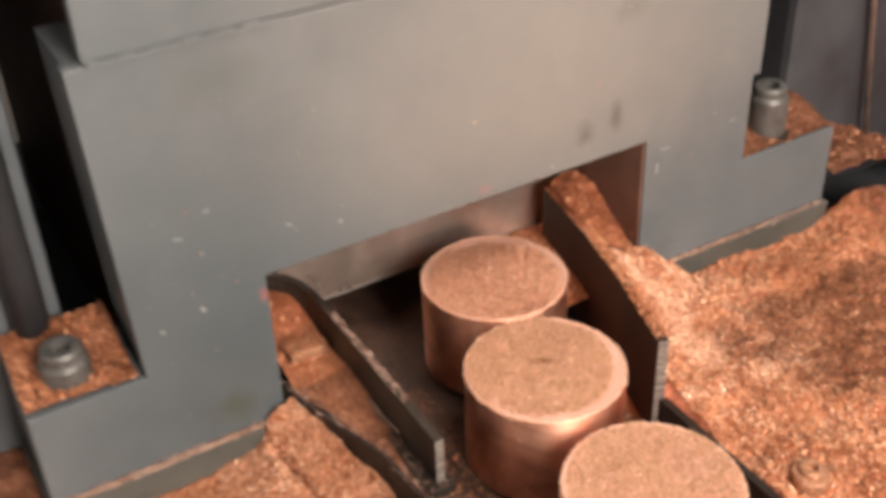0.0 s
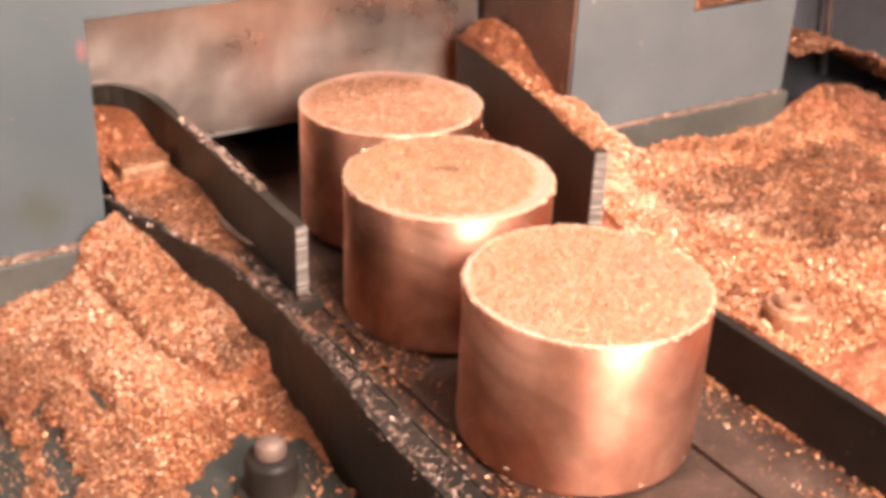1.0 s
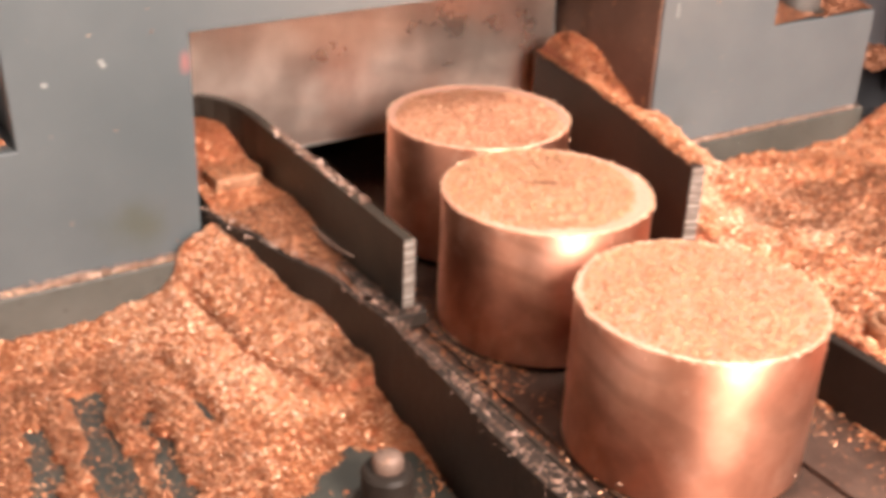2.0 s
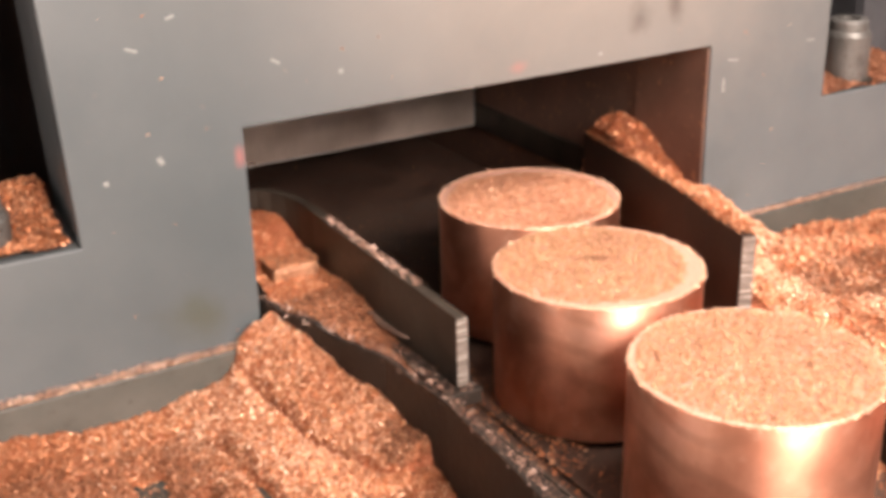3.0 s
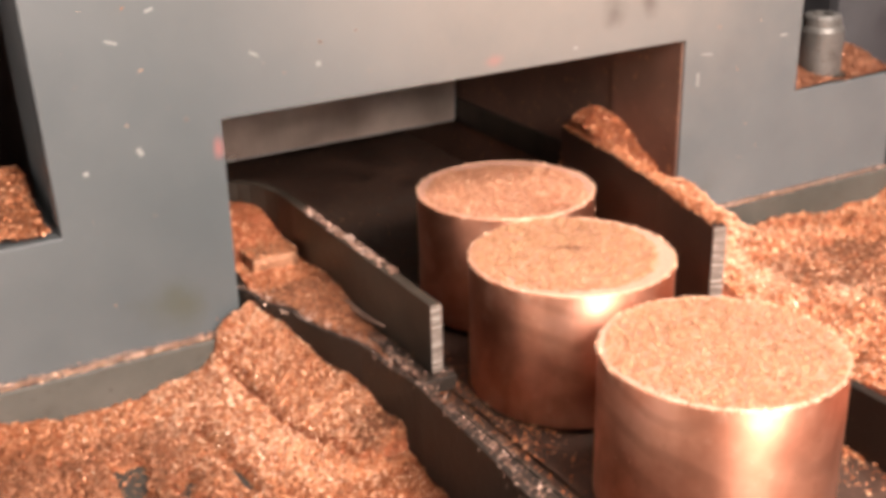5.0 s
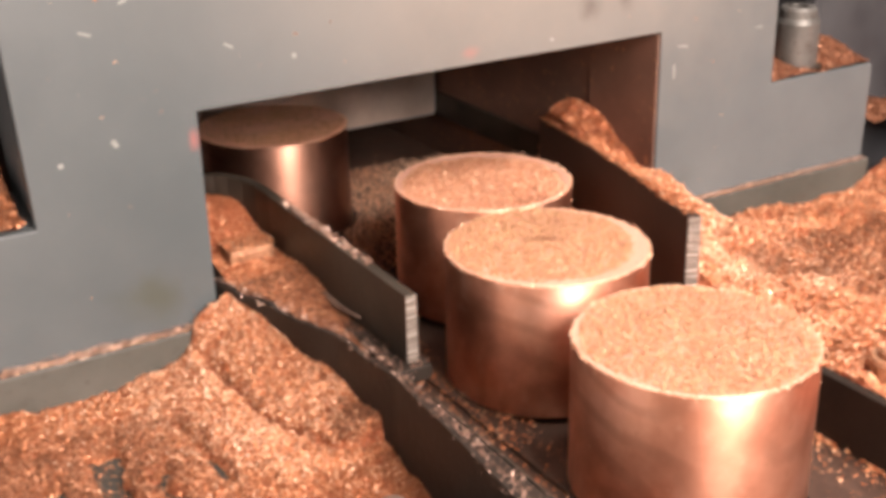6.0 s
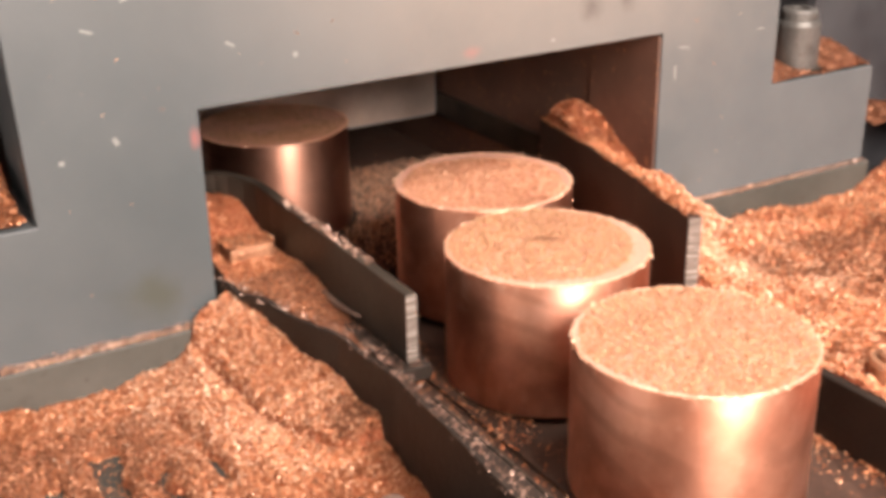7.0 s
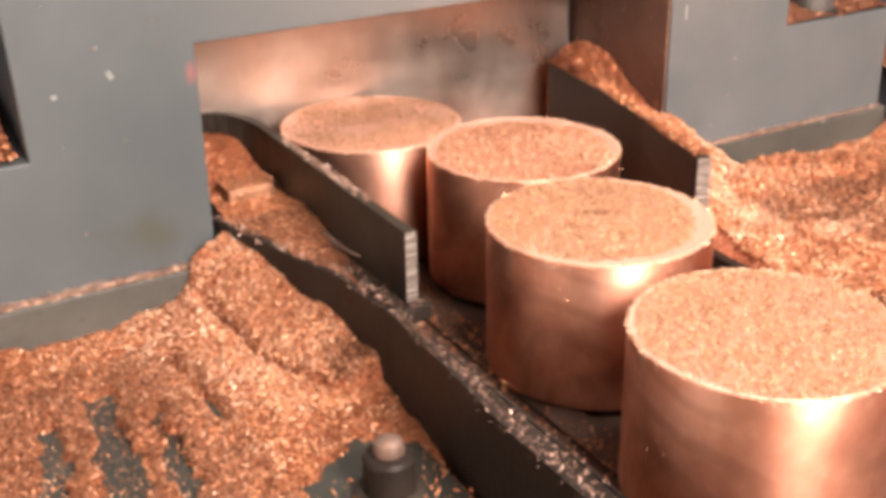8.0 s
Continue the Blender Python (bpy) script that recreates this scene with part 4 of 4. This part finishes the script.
def brown_patch(rng, n):
    x, y = rng.uniform(0.68, 1.45, n), rng.uniform(-0.5, -0.014, n)
    keep = bumps(x, y, 9) + 0.6 * bumps(x, y, 25) + rng.normal(0, 0.25, n) - 2.2 * np.minimum(((x - 0.96) / 0.36) ** 2 + ((y + 0.27) / 0.2) ** 2, ((x - 1.32) / 0.2) ** 2 + ((y + 0.1) / 0.2) ** 2) > -0.65
    return np.stack([x, y, right_height(x, y) + 0.0035 + rng.random(n) * 0.002], -1)[keep]


strewn("brown chips over the bright heap", 85000, brown_patch, (0.0025, 0.0055), 211, OILY_AND_SHADED_CHIPS)
strewn("copper chips strewn round the deck screw", 700, lambda rng, n: np.stack([rng.uniform(-0.14, 0.06, n), rng.uniform(-0.72, -0.42, n), 0.0465 + rng.random(n) * 0.002], -1), (0.003, 0.008), 210)
strewn("fine copper chips along the base seam", 2200, lambda rng, n: np.stack([rng.uniform(-0.37, 0.0, n), rng.uniform(-0.0125, -0.001, n), 0.1005 + 0.007 * rng.random(n) ** 1.5 * (1 + 0.6 * bumps(rng.random(n), 1.0, 30))], -1), (0.0018, 0.0042), 204, PINK_CHIPS)
strewn("fine copper chips along the base seam", 2200, lambda rng, n: np.stack([0.69 + 0.46 * rng.random(n) ** 1.5, rng.uniform(-0.0125, -0.001, n), 0.1005 + rng.random(n) * 0.005], -1), (0.0018, 0.0042), 205, PINK_CHIPS)
strewn("fine copper chips on the small worn block", 500, lambda rng, n: np.stack([rng.uniform(0.036, 0.1, n), rng.uniform(0.04, 0.09, n), 0.1665 + rng.random(n) * 0.003], -1), (0.002, 0.005), 226)
strewn("copper chips caught on the guide plate's top", 420, lambda rng, n: np.stack([rng.uniform(0.109, 0.121, n), rng.uniform(-0.2, 0.05, n), 0.2178 + rng.random(n) * 0.003], -1), (0.002, 0.0055), 206, PINK_CHIPS)


# ---- behind the press ----
def backdrop_machines():
    m = thing("machine_column", -0.75, 0.75, -0.02, "dark blue-grey machine column behind the press", "machine")
    part("column", box(-0.5, 0.49, -0.57, 0.6, 0.0, 2.2, 0.02), BLUE_GREY, m)
    # added black tube draws the shadow gap along the frame's edge
    part("pipe", tube([(0.44, -0.60, 0.30), (0.44, -0.60, 1.1), (0.44, -0.60, 2.1)], 0.026, 16), BLACK, m, "added black tube for the shadow gap beside the press", True)
    m = thing("machine_column", 1.75, 0.85, -0.02, "black machine column behind the press", "machine")
    part("column", box(-0.57, 0.5, -0.69, 0.7, 0.0, 2.2, 0.02), BLACK, m)
    r = thing("rod", 1.42, 0.13, 0.05, "thin pale steel rod leaning behind the press", "rod")
    part("shaft", tube([(0.0, 0.0, 0.0), (-0.06, 0.02, 0.5), (-0.11, 0.04, 0.95)], 0.006, 8), EDGE_STEEL, r, smooth=True)


backdrop_machines()


# ---- what moves ----
def motions():
    b1, b2, b3, b4 = BILLETS
    push = [(7.5, 0.0), (7.6, 0.0), (7.64, 0.004), (7.7, 0.026), (7.8, 0.088), (7.9, 0.108), (8.0, 0.110)]
    zf = 0.0362
    walk(b1, [(0, pose(0.317, -0.500, zf))] + [(t, pose(0.317 - 0.20 * d, -0.500 - d, zf)) for t, d in push])
    walk(b2, [(0, pose(0.334, -0.226, zf, 0, 0, 40))] + [(t, pose(0.334 - 0.135 * d, -0.226 - d, zf, 0, 0, 40)) for t, d in push])
    walk(b3, [(0, pose(0.396, 0.012, zf, 0, 0, 80))] + [(t, pose(0.396 - 0.17 * d, 0.012 - 1.02 * d, zf, 0, 0, 80)) for t, d in push])
    x4, y4 = 0.267, 0.445
    rows = [(0, pose(x4, y4, 0.95)), (5.55, pose(x4, y4, 0.95)), (5.65, pose(x4 + 0.06, y4 - 0.03, 0.32, -7, -9, 0)), (5.7, pose(x4 + 0.045, y4 - 0.025, 0.125, -5, -6, 0)), (5.8, pose(x4 + 0.012, y4 - 0.005, 0.07, -2, -2.5, 0)), (5.88, pose(x4, y4, 0.0312)), (5.95, pose(x4, y4, 0.0312)), (7.15, pose(x4, y4, 0.0312))]
    rows += [(t, pose(x4, y, 0.0312)) for t, y in ((7.2, 0.436), (7.3, 0.383), (7.4, 0.328), (7.5, 0.275), (7.6, 0.203), (7.7, 0.148), (7.8, 0.115), (7.9, 0.106), (8.0, 0.106))]
    walk(b4, rows)
    walk(FALLEN, [(0, pose(0, 0, 0.9)), (5.55, pose(0, 0, 0.9)), (5.7, pose(-0.01, 0.02, 0.3)), (5.8, pose(0, 0, 0.05)), (5.85, pose(0, 0, 0.0)), (8.0, pose(0, 0, 0.0))])
    ys = [(0, 0.232), (2.0, 0.232), (2.1, 0.245), (2.2, 0.30), (2.7, 0.59), (2.9, 0.632), (7.0, 0.632), (7.1, 0.615), (7.2, 0.56), (7.3, 0.507), (7.4, 0.452), (7.5, 0.399), (7.6, 0.327), (7.7, 0.272), (7.8, 0.239), (7.9, 0.230), (8.0, 0.230)]
    walk(PUSHER, [(t, pose(0.3, y, 0.06)) for t, y in ys])


motions()
